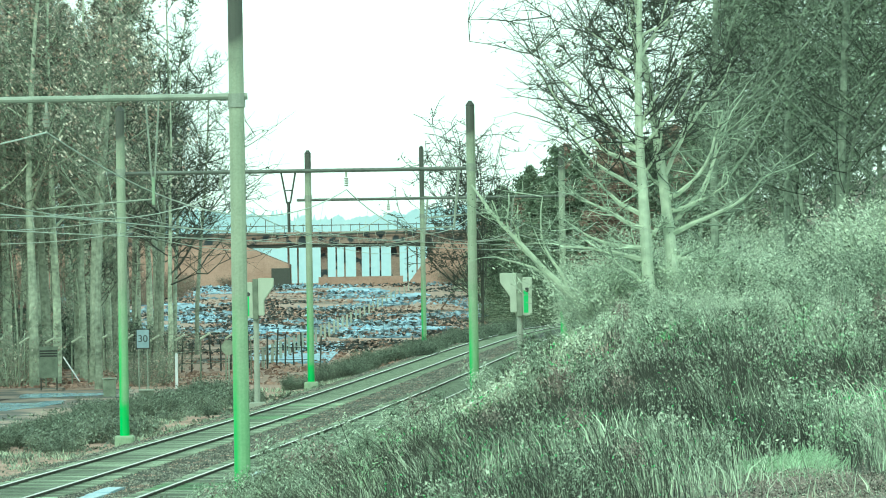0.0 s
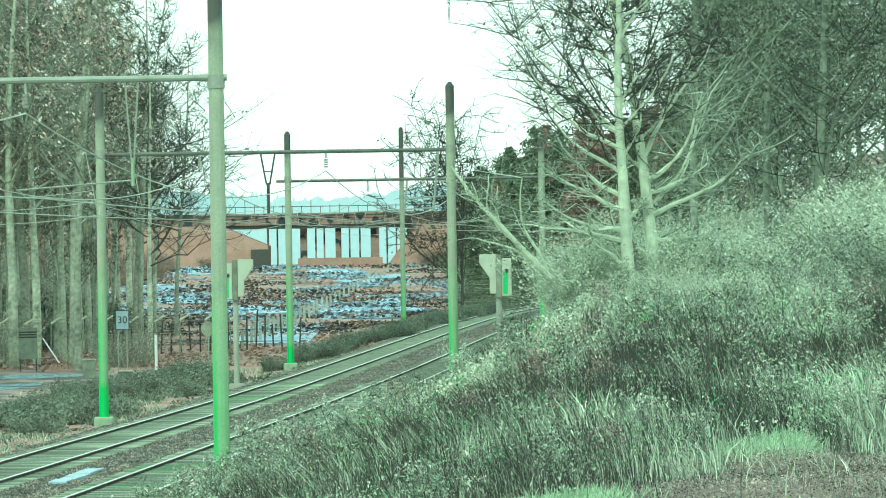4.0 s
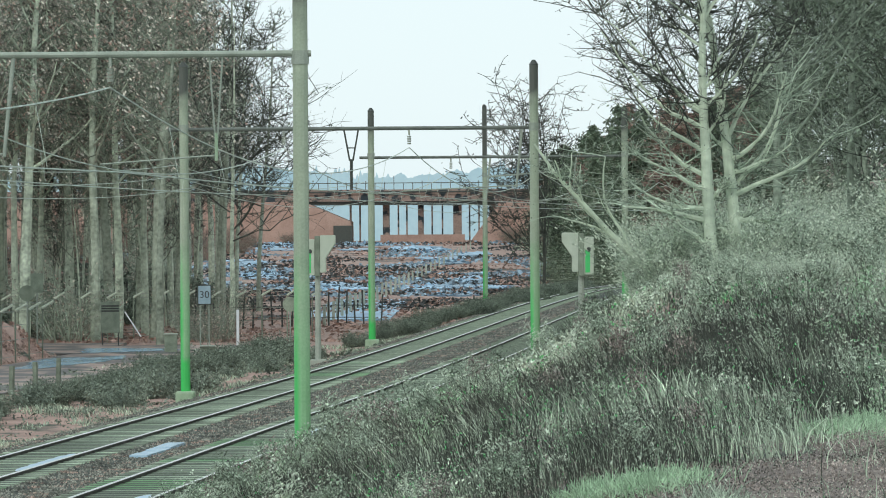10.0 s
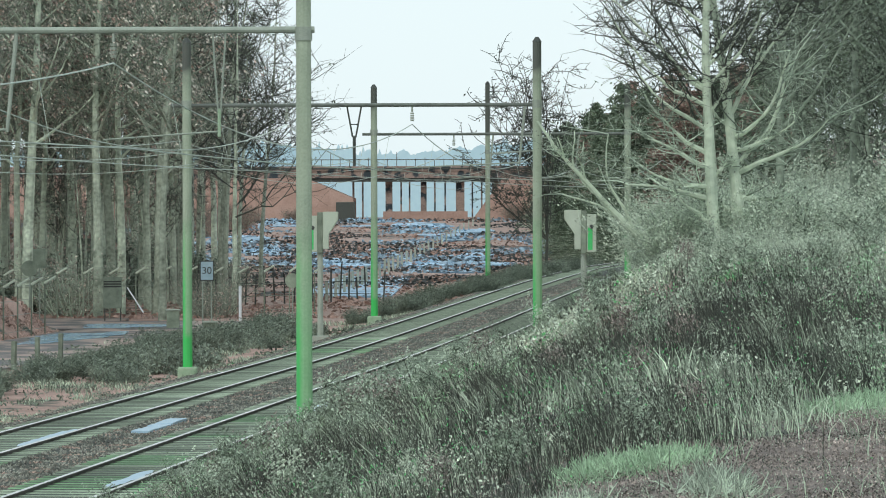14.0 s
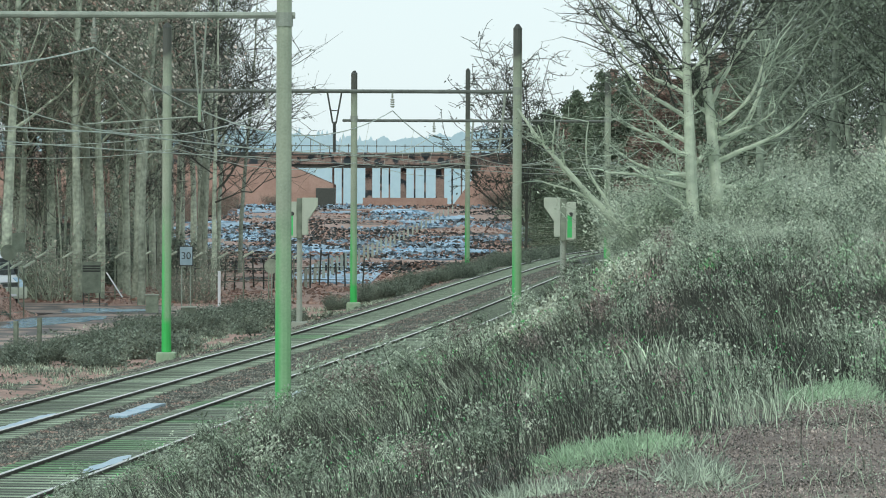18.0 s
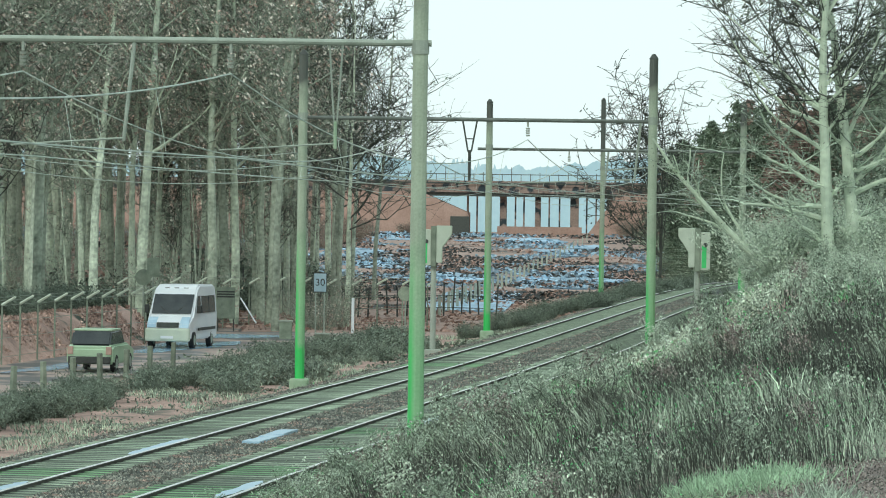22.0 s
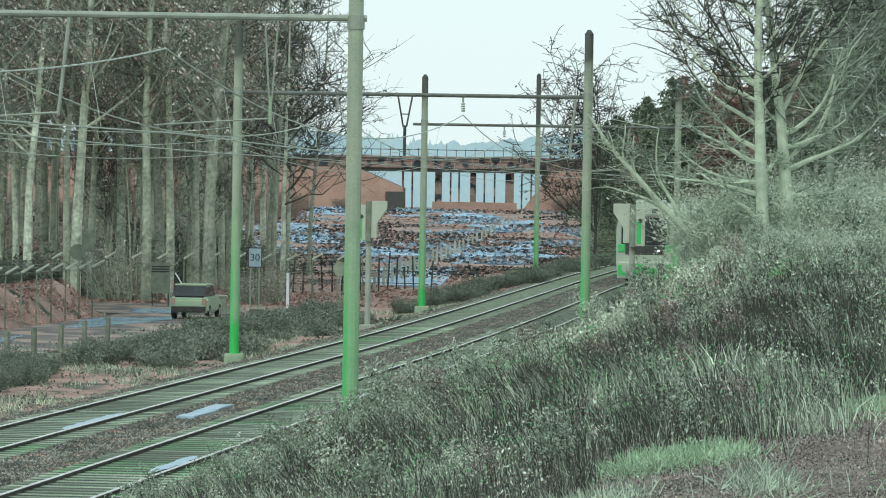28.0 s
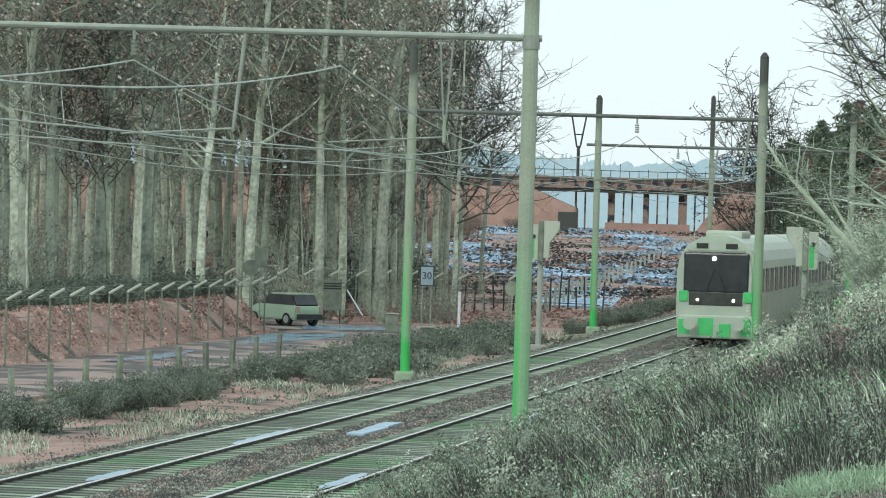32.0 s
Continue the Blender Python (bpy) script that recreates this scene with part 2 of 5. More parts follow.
def part(name, bm, mat, parent=None, label=""):
    me = bpy.data.meshes.new(name)
    bm.to_mesh(me)
    bm.free()
    ob = new(name, me)
    me.materials.append(M[mat])
    if parent:
        ob.parent = parent
    if label:
        ob["label"] = label
    return ob


def raw(name, verts, faces, mat, parent=None, label=""):
    me = bpy.data.meshes.new(name)
    me.from_pydata(verts, [], faces)
    me.materials.append(M[mat])
    ob = new(name, me)
    if parent:
        ob.parent = parent
    if label:
        ob["label"] = label
    return ob


def thing(name, x, y, z, label, category, group="", rz=0.0, kind=""):
    ob = new(name)
    ob.matrix_basis = pose(x, y, z, 0, 0, rz)
    ob.empty_display_size = 0.2
    return tagged(ob, label, category, group, kind)


def box(bm, x0, x1, y0, y1, z0, z1, bevel=0.0):
    vs = [bm.verts.new(p) for p in ((x0, y0, z0), (x1, y0, z0), (x1, y1, z0), (x0, y1, z0), (x0, y0, z1), (x1, y0, z1), (x1, y1, z1), (x0, y1, z1))]
    fs = [bm.faces.new([vs[i] for i in f]) for f in ((3, 2, 1, 0), (4, 5, 6, 7), (0, 1, 5, 4), (1, 2, 6, 5), (2, 3, 7, 6), (3, 0, 4, 7))]
    if bevel:
        es = list({e for f in fs for e in f.edges})
        bmesh.ops.bevel(bm, geom=es, offset=bevel, segments=2, affect="EDGES", profile=0.6)
    return bm


def tube(bm, a, b, r0, r1=None, sides=8, caps=True):
    a, b = Vector(a), Vector(b)
    r1 = r0 if r1 is None else r1
    q = (b - a).to_track_quat("Z", "Y")
    rings = []
    for p, r in ((a, r0), (b, r1)):
        rings.append([bm.verts.new(p + q @ Vector((r * math.cos(k * math.tau / sides), r * math.sin(k * math.tau / sides), 0))) for k in range(sides)])
    for k in range(sides):
        bm.faces.new((rings[0][k], rings[0][(k + 1) % sides], rings[1][(k + 1) % sides], rings[1][k]))
    if caps:
        bm.faces.new(rings[0][::-1])
        bm.faces.new(rings[1])
    return bm


def prism(bm, outline, x0, x1):
    """A solid whose side view (y, z) is the outline, from x0 to x1."""
    a = [bm.verts.new((x0, y, z)) for y, z in outline]
    b = [bm.verts.new((x1, y, z)) for y, z in outline]
    n = len(a)
    bm.faces.new(a)
    bm.faces.new(b[::-1])
    for k in range(n):
        bm.faces.new((a[k], b[k], b[(k + 1) % n], a[(k + 1) % n]))
    bmesh.ops.recalc_face_normals(bm, faces=bm.faces)
    return bm


class Tangle:
    """Collects many thin tapered stems into one mesh."""

    def __init__(self):
        self.v, self.f = [], []

    def stem(self, pts, r0, r1, sides=3):
        first, n = len(self.v), len(pts)
        for i, p in enumerate(pts):
            d = (pts[min(i + 1, n - 1)] - pts[max(i - 1, 0)]).normalized()
            u = d.orthogonal().normalized()
            w = d.cross(u)
            r = r0 + (r1 - r0) * i / (n - 1)
            for k in range(sides):
                a = k * math.tau / sides
                self.v.append(p + u * (r * math.cos(a)) + w * (r * math.sin(a)))
        for i in range(n - 1):
            for k in range(sides):
                a, b = first + i * sides + k, first + i * sides + (k + 1) % sides
                self.f.append((a, b, b + sides, a + sides))

    def leaf(self, p, size, rng):
        d = Vector((rng.uniform(-1, 1), rng.uniform(-1, 1), rng.uniform(-1, 1))).normalized()
        u = d.orthogonal().normalized()
        w = d.cross(u)
        i = len(self.v)
        self.v += [p - u * size, p + w * size * 0.45 + d * size * 0.2, p + u * size, p - w * size * 0.45]
        self.f.append((i, i + 1, i + 2, i + 3))

    def make(self, name, mat, parent=None, label=""):
        return raw(name, [tuple(v) for v in self.v], self.f, mat, parent, label)


def bent(rng, start, way, length, steps, wander, lift=0.0):
    pts, p, d = [start.copy()], start.copy(), way.normalized()
    for _ in range(steps):
        d = (d + Vector((rng.uniform(-1, 1), rng.uniform(-1, 1), rng.uniform(-1, 1))) * wander + Vector((0, 0, lift))).normalized()
        p = p + d * (length / steps)
        pts.append(p.copy())
    return pts


# ---- the lie of the land ----
def left_rail(y):
    """x of the line's leftmost rail: straight, then bending to the right behind the bank."""
    u = min(y, 340.0) - 71.0
    k = max(0.0, u - 200.0)
    return -11.9 + 0.0866 * u + 0.0011 * k * k


def yard_edge(y):
    """x of the yard's margin towards the line."""
    v = min(y, 350.0) - 71.0
    k = max(0.0, v - 150.0)
    return -11.9 + 0.0866 * v - 0.00026 * k * k + 0.004 * max(0.0, y - 350.0)


def smooth(a, b, v):
    t = min(1.0, max(0.0, (v - a) / (b - a)))
    return t * t * (3 - 2 * t)


def rise(y):
    """The gentle climb of the line."""
    return 0.62 * smooth(125, 262, y)


def height(x, y):
    tr = x - left_rail(y)
    up = rise(y)
    rough = noise.noise(Vector((x * 0.3, y * 0.12, 0))) * 0.2 + noise.noise(Vector((x * 1.1, y * 0.5, 3))) * 0.08
    if tr > 5.0:
        d = tr - 4.8
        top = 3.35 + 0.4 * smooth(55, 90, y) + 1.6 * smooth(150, 300, y)
        k = 0.355 + 0.30 * smooth(72, 90, y)
        z = max(0.0, k * (d - 1.9 - 1.83 * smooth(74, 92, y)))
        z = top - math.log1p(math.exp(5.0 * (top - z))) / 5.0 + 0.02
        return up + max(-0.12, -0.12 + z) + rough * smooth(3, 6, d) + 0.2 * max(0.0, d - 13) * smooth(70, 125, y)
    if tr < -1.2:
        lane = smooth(8.5, 10.2, -tr) if y < 204 else 0.0
        z = -0.12 + up * (1 - smooth(2.5, 7.0, -tr)) - 0.5 * smooth(1.2, 3.6, -tr) + rough * 0.5 * smooth(3, 6, -tr) * (1 - lane)
        z += 3.2 * smooth(205, 300, y) * smooth(0.062, 0.085, -x / max(y, 1.0)) * (1 - smooth(330, 480, y)) + 1.55 * smooth(17.1, 18.9, -tr) * smooth(110, 150, y) * (1 - smooth(185.5, 188.5, y))
        return z + (2.5 * smooth(280, 880, y) - 2.5 * smooth(920, 1200, y)) * smooth(3.0, 9.0, -tr)
    return up - 0.12


TUFTS = ((1.15, 28.8, 1.0), (2.95, 35.0, 0.95), (0.75, 29.0, 0.7), (3.3, 36.0, 0.6), (0.4, 26.2, 0.8), (1.4, 25.6, 0.6))


def on_path(x, y):
    """The trodden, littered ground before the bank's edge, and the grass tufts on it."""
    if any(abs(x - a) < 0.42 * w and -2.0 < y - b < 0.5 for a, b, w in TUFTS[:4]):
        return True
    return y < 64 + 2 * math.sin(x) and x > 0.45 + (y - 27) * 0.40 + 0.9 * noise.noise(Vector((x * 0.8, y * 0.25, 7)))


def axis(parts):
    out = []
    for a, b, n in parts:
        out += list(np.linspace(a, b, n, endpoint=False))
    return out + [parts[-1][1]]


def make_ground():
    ys = axis([(-400, -20, 8), (-20, 15, 8), (15, 260, 150), (260, 920, 90), (920, 4500, 12)])
    offs = axis([(-3000, -120, 8), (-120, -45, 16), (-45, 32, 130), (32, 140, 20), (140, 3000, 8)])
    verts = []
    for y in ys:
        for o in offs:
            x = left_rail(max(y, 0)) + o
            verts.append((x, y, height(x, y)))
    w = len(offs)
    faces = [(j * w + i, j * w + i + 1, (j + 1) * w + i + 1, (j + 1) * w + i) for j in range(len(ys) - 1) for i in range(w - 1)]
    ob = raw("ground", verts, faces, "ground")
    for p in ob.data.polygons:
        p.use_smooth = True
    ob.data.materials.append(M["yard"])
    ob.data.materials.append(M["verge"])
    ob.data.materials.append(M["path"])
    for p in ob.data.polygons:
        c = p.center
        if 0 < c.y < 70 and c.x - left_rail(c.y) > 9 and on_path(c.x, c.y):
            p.material_index = 3
        if 60 < c.y <= 203 and c.x - left_rail(c.y) < -2.6:
            p.material_index = 2
        if c.y > 203 and c.x - left_rail(c.y) < -3.5:
            p.material_index = 2 if c.x < -0.055 * c.y and c.y < 420 else 1
    tagged(ob, "rough soil and dead grass of the railway cutting", "ground", kind="structure")


make_ground()


# ---- railway ----
def ribbon(profile, y0, y1, step, off):
    """A profile (x, z) swept along the line."""
    verts, faces = [], []
    ys = list(np.arange(y0, y1 + step * 0.5, step))
    n = len(profile)
    for y in ys:
        cx = left_rail(y) + off
        verts += [(cx + px, y, pz + rise(y)) for px, pz in profile]
    for j in range(len(ys) - 1):
        for i in range(n - 1):
            faces.append((j * n + i, j * n + i + 1, (j + 1) * n + i + 1, (j + 1) * n + i))
    return verts, faces


def make_ballast():
    verts, faces = ribbon([(-2.0, -0.35), (-1.1, 0.07), (-0.3, 0.12), (1.8, 0.12), (2.7, 0.09), (3.75, 0.12), (5.85, 0.12), (6.3, 0.10), (6.8, 0.03), (7.7, -0.3)], 40, 340, 1.5, 0.0)
    bed = raw("ballast_bed", verts, faces, "ballast_bed")
    tagged(bed, "grey crushed stone ballast under both tracks", "ballast", kind="stuff")
    rng = np.random.default_rng(4)
    n = 150000
    y = 62 + 190 * rng.random(n) ** 1.9
    off = rng.uniform(-1.9, 7.4, n)
    across = np.where(off > 2.9, off - 4.8, off - 0.75)
    from_sleeper = np.abs(((y + 0.0866 * across - 62) / 0.62 + 0.5) % 1.0 - 0.5) * 0.62
    keep = (np.abs(across) > 1.1) | (from_sleeper > 0.15) | (rng.random(n) < 0.04)
    y, off = y[keep], off[keep]
    n = len(y)
    x = np.array([left_rail(v) for v in y]) + off
    z = np.interp(off, [-2.0, -1.1, -0.3, 1.8, 2.7, 3.75, 5.85, 6.3, 6.8, 7.7], [-0.35, 0.07, 0.12, 0.12, 0.09, 0.12, 0.12, 0.10, 0.03, -0.3])
    across = np.where(off > 2.9, off - 4.8, off - 0.75)
    z = z + np.array([rise(v) for v in y])
    inner = np.abs(across) < 1.25
    z = z - 0.012 * inner
    r = rng.uniform(0.02, 0.05, n) * np.where(inner, 0.35, 1.0)
    base = np.array([(1, 0, -0.3), (-0.5, 0.87, -0.3), (-0.5, -0.87, -0.3), (0.1, 0.05, 0.8)])
    a = rng.uniform(0, math.tau, n)
    rot = np.stack([np.cos(a), -np.sin(a), np.sin(a), np.cos(a)], 1).reshape(n, 2, 2)
    v = np.repeat(base[None], n, 0) * r[:, None, None]
    v[:, :, :2] = np.einsum("nij,nkj->nki", rot, v[:, :, :2])
    v += np.stack([x, y, z], 1)[:, None]
    f = (np.array([(0, 1, 3), (1, 2, 3), (2, 0, 3)])[None] + (np.arange(n) * 4)[:, None, None]).reshape(-1, 3)
    st = raw("ballast_stones", v.reshape(-1, 3).tolist(), f.tolist(), "ballast")
    tagged(st, "loose grey ballast stones between the rails", "stones", kind="stuff")


RAIL = [(-0.075, 0.06), (-0.075, 0.075), (-0.012, 0.09), (-0.012, 0.165), (-0.036, 0.175), (-0.036, 0.198), (-0.02, 0.21), (0.024, 0.21), (0.036, 0.198), (0.036, 0.175), (0.012, 0.165), (0.012, 0.09), (0.075, 0.075), (0.075, 0.06)]


def make_track(off, label):
    tr = thing("railway_track", 0, 0, 0, label, "railway track", "tracks of the line")
    for side in (0.0, 1.5):
        verts, faces = ribbon(RAIL, 40, 340, 1.5, off + side)
        rail = raw("rail", verts, faces, "rail_side", tr, "steel rail with a bright worn head")
        rail.data.materials.append(M["rail"])
        for k, p in enumerate(rail.data.polygons):
            if k % 13 in (6, 7):
                p.material_index = 1
    bm = bmesh.new()
    box(bm, -1.3, 1.3, -0.1, 0.1, -0.12, 0.133, 0.012)
    sleeper = part("sleeper", bm, "sleeper", tr)
    mesh = sleeper.data
    mossy = mesh.copy()
    mossy.materials.clear()
    mossy.materials.append(M["green_sleeper"])
    slope = math.atan(0.0866)
    joined, ys = [], np.arange(62, 330, 0.62)
    for k, y in enumerate(ys):
        m = Matrix.Translation((left_rail(y) + off + 0.75, y, rise(y))) @ Matrix.Rotation(-slope, 4, "Z")
        if k == 0:
            sleeper.matrix_basis = m
        elif k < 150:
            ob = new("sleeper", mossy if noise.noise(Vector((y * 0.21, off, 0.5))) > 0.30 + 0.006 * max(0, y - 78) else mesh)
            ob.parent, ob.matrix_basis = tr, m
        else:
            joined.append(m)
    bm = bmesh.new()
    for m in joined:
        vs = [bm.verts.new(m @ Vector(p)) for p in ((-1.3, -0.1, 0.132), (1.3, -0.1, 0.132), (1.3, 0.1, 0.132), (-1.3, 0.1, 0.132), (-1.3, -0.13, -0.1), (1.3, -0.13, -0.1))]
        bm.faces.new(vs[:4])
        bm.faces.new((vs[4], vs[5], vs[1], vs[0]))
    tagged(part("sleeper_run", bm, "sleeper", tr), kind="stuff")


make_ballast()
make_track(0.0, "railway track beside the lane, steel rails on mossy concrete sleepers")
make_track(4.05, "railway track below the bank, steel rails on mossy concrete sleepers")


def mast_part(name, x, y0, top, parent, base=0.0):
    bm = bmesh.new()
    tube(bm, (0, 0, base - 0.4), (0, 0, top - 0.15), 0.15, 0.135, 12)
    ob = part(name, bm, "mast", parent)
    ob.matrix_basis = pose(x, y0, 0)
    bm = bmesh.new()
    tube(bm, (0, 0, top - 0.15), (0, 0, top), 0.15, 0.05, 12)
    part("cap", bm, "dark_steel", ob)
    bm = bmesh.new()
    box(bm, -0.3, 0.3, -0.3, 0.3, base - 0.7, base - 0.03, 0.06)
    part("foot", bm, "foot", ob, "green-stained concrete foot")
    bm = bmesh.new()
    tube(bm, (0, 0, 8.0), (0, 0, 8.25), 0.16, 0.16, 12)
    part("collar", bm, "steel", ob)
    return ob


def make_portal(y, xl, xr, beam_z, top, tracks, label, left=True, beam_mat="steel"):
    p = thing("catenary_portal", 0, y, 0, label, "catenary portal", "portals over the line")
    if left:
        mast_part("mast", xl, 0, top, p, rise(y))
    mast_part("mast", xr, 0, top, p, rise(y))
    bm = bmesh.new()
    tube(bm, (xl - 0.5, 0.0, beam_z), (xr + 0.2, 0.0, beam_z), 0.06, 0.06, 8)
    part("beam", bm, beam_mat, p, "slim horizontal steel beam")
    for x, strut in tracks:
        bm = bmesh.new()
        tube(bm, (x, 0, beam_z - 0.05), (x, 0, beam_z - 0.22), 0.03, 0.03, 6)
        for k in range(4):
            z = beam_z - 0.24 - 0.07 * k
            tube(bm, (x, 0, z), (x, 0, z - 0.05), 0.07, 0.05, 8)
        part("insulator", bm, "concrete", p, "ribbed ceramic insulator")
        bm = bmesh.new()
        if strut is None:
            c = x + 2.1
            for s in (-1, 1):
                tube(bm, (c + s * 0.22, 0, beam_z - 0.05), (c + s * 0.05, 0, beam_z - 1.0), 0.03, 0.03, 6)
            tube(bm, (c - 0.13, 0, beam_z - 0.6), (c + 0.13, 0, beam_z - 0.6), 0.02, 0.02, 6)
            tube(bm, (c, 0, beam_z - 0.95), (c, 0, beam_z - 1.9), 0.05, 0.045, 8)
            part("drop_arm", bm, "dark_steel", p)
            continue
        if strut < 0:
            c = x - strut
            for s in (-1, 1):
                tube(bm, (c + s * 0.12, 0, beam_z - 0.05), (c + s * 0.025, 0, beam_z - 1.5), 0.02, 0.018, 6)
            part("drop_arm", bm, "steel", p, "slender double strut")
            bm = bmesh.new()
            tube(bm, (c, 0, beam_z - 1.45), (c, 0, beam_z - 1.95), 0.032, 0.032, 8)
            part("end_insulator", bm, "foot", p, "green-stained insulator")
            bm = bmesh.new()
            tube(bm, (c, 0, beam_z - 1.85), (x - 0.2, 0.0, beam_z - 2.0), 0.02, 0.016, 6)
            part("steady_arm", bm, "steel", p)
            continue
        tube(bm, (x + strut, 0, beam_z - 0.05), (x + strut - 0.18, 0, beam_z - 1.85), 0.04, 0.035, 8)
        tube(bm, (x + strut - 0.18, 0, beam_z - 1.8), (x - 0.2, 0.0, beam_z - 1.95), 0.025, 0.02, 6)
        part("drop_arm", bm, "steel", p)
    return p


make_portal(76.9, -14.25, -3.33, 8.2, 10.2, [(-10.62, 2.05), (-6.8, -1.93)], "steel catenary portal with thick tubular masts, green low down")
make_portal(130.9, -9.3, 1.58, 8.1, 10.2, [(-6.2, None), (-2.3, 3.5)], "second catenary portal with tubular masts and a slim beam", beam_mat="silhouette_steel")
make_portal(182.0, -4.85, 6.1, 8.05, 10.2, [(-1.4, 1.7), (2.4, 1.6)], "third catenary portal with tubular masts", beam_mat="silhouette_steel")
far_mast = thing("cantilever_mast", 0.08, 250, 0, "far tall catenary mast with a short side arm", "catenary mast")
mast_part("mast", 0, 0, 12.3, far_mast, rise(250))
bm = bmesh.new()
tube(bm, (0, 0, 9.3), (4.0, 0, 8.9), 0.05, 0.04, 8)
tube(bm, (0, 0, 8.0), (4.2, 0, 8.3), 0.05, 0.04, 8)
part("side_arm", bm, "steel", far_mast)


def make_wires():
    posts = [(20, 7.6), (76.9, 7.6), (130.9, 7.5), (182.0, 7.45), (250, 7.6), (310, 7.5)]
    for track, xs in (("left", (-15.5, -10.62, -6.2, -1.4, 6.1, 20.2)), ("right", (-11.7, -6.8, -2.3, 2.4, 10.4, 24.2))):
        mess, cont = Tangle(), Tangle()
        for k in range(len(posts) - 1):
            (ya, za), (yb, zb) = posts[k], posts[k + 1]
            a, b = [], []
            for i in range(25):
                s = i / 24
                x, y = xs[k] + (xs[k + 1] - xs[k]) * s, ya + (yb - ya) * s
                a.append(Vector((x, y, za + (zb - za) * s - 4 * 1.15 * s * (1 - s))))
                b.append(Vector((x + 0.25 * (1 if k % 2 else -1) * (1 - 2 * s), y, 6.05 - 4 * 0.06 * s * (1 - s))))
                if 0 < i < 24 and i % 3 == 0:
                    mess.stem([a[-1], b[-1]], 0.007, 0.007, 4)
            mess.stem(a, 0.015, 0.015, 5)
            cont.stem(b, 0.014, 0.014, 5)
        w = thing("overhead_line", 0, 0, 0, "sagging overhead line above the %s track" % ("far" if track == "left" else "near"), "overhead wire", "overhead lines")
        mess.make("messenger_wire", "wire", w)
        cont.make("contact_wire", "wire", w)


def make_feeders():
    for z, dx in ((7.0, -0.25), (6.65, -0.3), (6.3, 0.3)):
        w = Tangle()
        spans = [(20, -19.2), (76.9, -14.25), (130.9, -9.3), (182, -4.85), (250, 0.08)]
        for (ya, xa), (yb, xb) in zip(spans, spans[1:]):
            w.stem([Vector((xa + (xb - xa) * s + dx, ya + (yb - ya) * s, z - 4 * 0.5 * s * (1 - s))) for s in np.linspace(0, 1, 17)], 0.011, 0.011, 5)
        tagged(w.make("feeder_wire", "wire"), "pale feeder wire strung along the masts", "overhead wire", "feeder wires")


make_wires()
make_feeders()

# ---- trees ----
def tree_parts(seed, tall, r0, first, limbs, reach, subs, twigs, lean=(0, 0), forks=1, twig_r=0.012, thin=False, leaves=0.0, leaf=0.07, wander=0.16):
    """Trunk with limbs, and a crown of fine bare twigs."""
    rng = random.Random(seed)
    wood, fine, lv = Tangle(), Tangle(), Tangle()
    for f in range(forks):
        way = Vector((lean[0] + (rng.uniform(-0.15, 0.15) if forks > 1 else 0), lean[1], 1))
        spine = bent(rng, Vector((f * r0 * 1.2, 0, -0.3)), way, tall * (1 - 0.12 * f), 10, 0.05, 0.02)
        wood.stem(spine, r0, r0 * 0.15, 8)
        for i in range(limbs):
            s = first + (0.97 - first) * (i + rng.random()) / limbs
            k = min(int(s * 10), 9)
            p = spine[k].lerp(spine[k + 1], s * 10 - k)
            a = rng.uniform(0, math.tau)
            up = rng.uniform(0.35, 1.1)
            ln = reach * (1.15 - s) * rng.uniform(0.7, 1.2)
            limb = bent(rng, p, Vector((math.cos(a), math.sin(a), up)), ln, 6, wander, 0.06)
            rr = max(0.02, r0 * 0.38 * (1.15 - s))
            (fine if thin else wood).stem(limb, rr, rr * 0.25, 5)
            for j in range(subs):
                q = limb[rng.randint(1, 6)]
                d = Vector((rng.uniform(-1, 1), rng.uniform(-1, 1), rng.uniform(-0.1, 1.0)))
                sub = bent(rng, q, d, ln * rng.uniform(0.25, 0.5), 4, 0.2, 0.05)
                fine.stem(sub, twig_r * 1.6, twig_r * 0.7, 3)
                for _ in range(twigs):
                    q2 = sub[rng.randint(1, 4)]
                    d2 = Vector((rng.uniform(-1, 1), rng.uniform(-1, 1), rng.uniform(-0.3, 1.0)))
                    tip = bent(rng, q2, d2, ln * rng.uniform(0.1, 0.26), 2, 0.25)
                    fine.stem(tip, twig_r * 0.8, twig_r * 0.35, 3)
                    while rng.random() < leaves:
                        lv.leaf(tip[rng.randint(0, 2)] + Vector((rng.gauss(0, 0.1), rng.gauss(0, 0.1), rng.gauss(0, 0.1))), leaf * rng.uniform(0.5, 1.4), rng)
    return wood, fine, lv


def make_tree(name, seed, label, group, crown_mat="twig", trunk_mat="bark", leaf_mat="wood_leaf", **kw):
    t = thing(name, 0, 0, 0, label, "tree", group)
    wood, fine, lv = tree_parts(seed, **kw)
    wood.make("trunk", trunk_mat, t)
    fine.make("crown", crown_mat, t, "fine twigs")
    if lv.v:
        lv.make("foliage", leaf_mat, t, "sparse small leaves")
    return t


def plant(proto, spots, seed, smin=0.85, smax=1.15):
    rng = random.Random(seed)
    for i, (x, y) in enumerate(spots):
        m = pose(x, y, height(x, y) - 0.05, 0, 0, rng.uniform(0, 360))
        s = rng.uniform(smin, smax)
        ob = proto[i % len(proto)]
        if i < len(proto):
            ob.matrix_basis = m
            ob.scale = (s, s, s)
        else:
            c = copy_thing(ob, m)
            c.scale = (s, s, s)


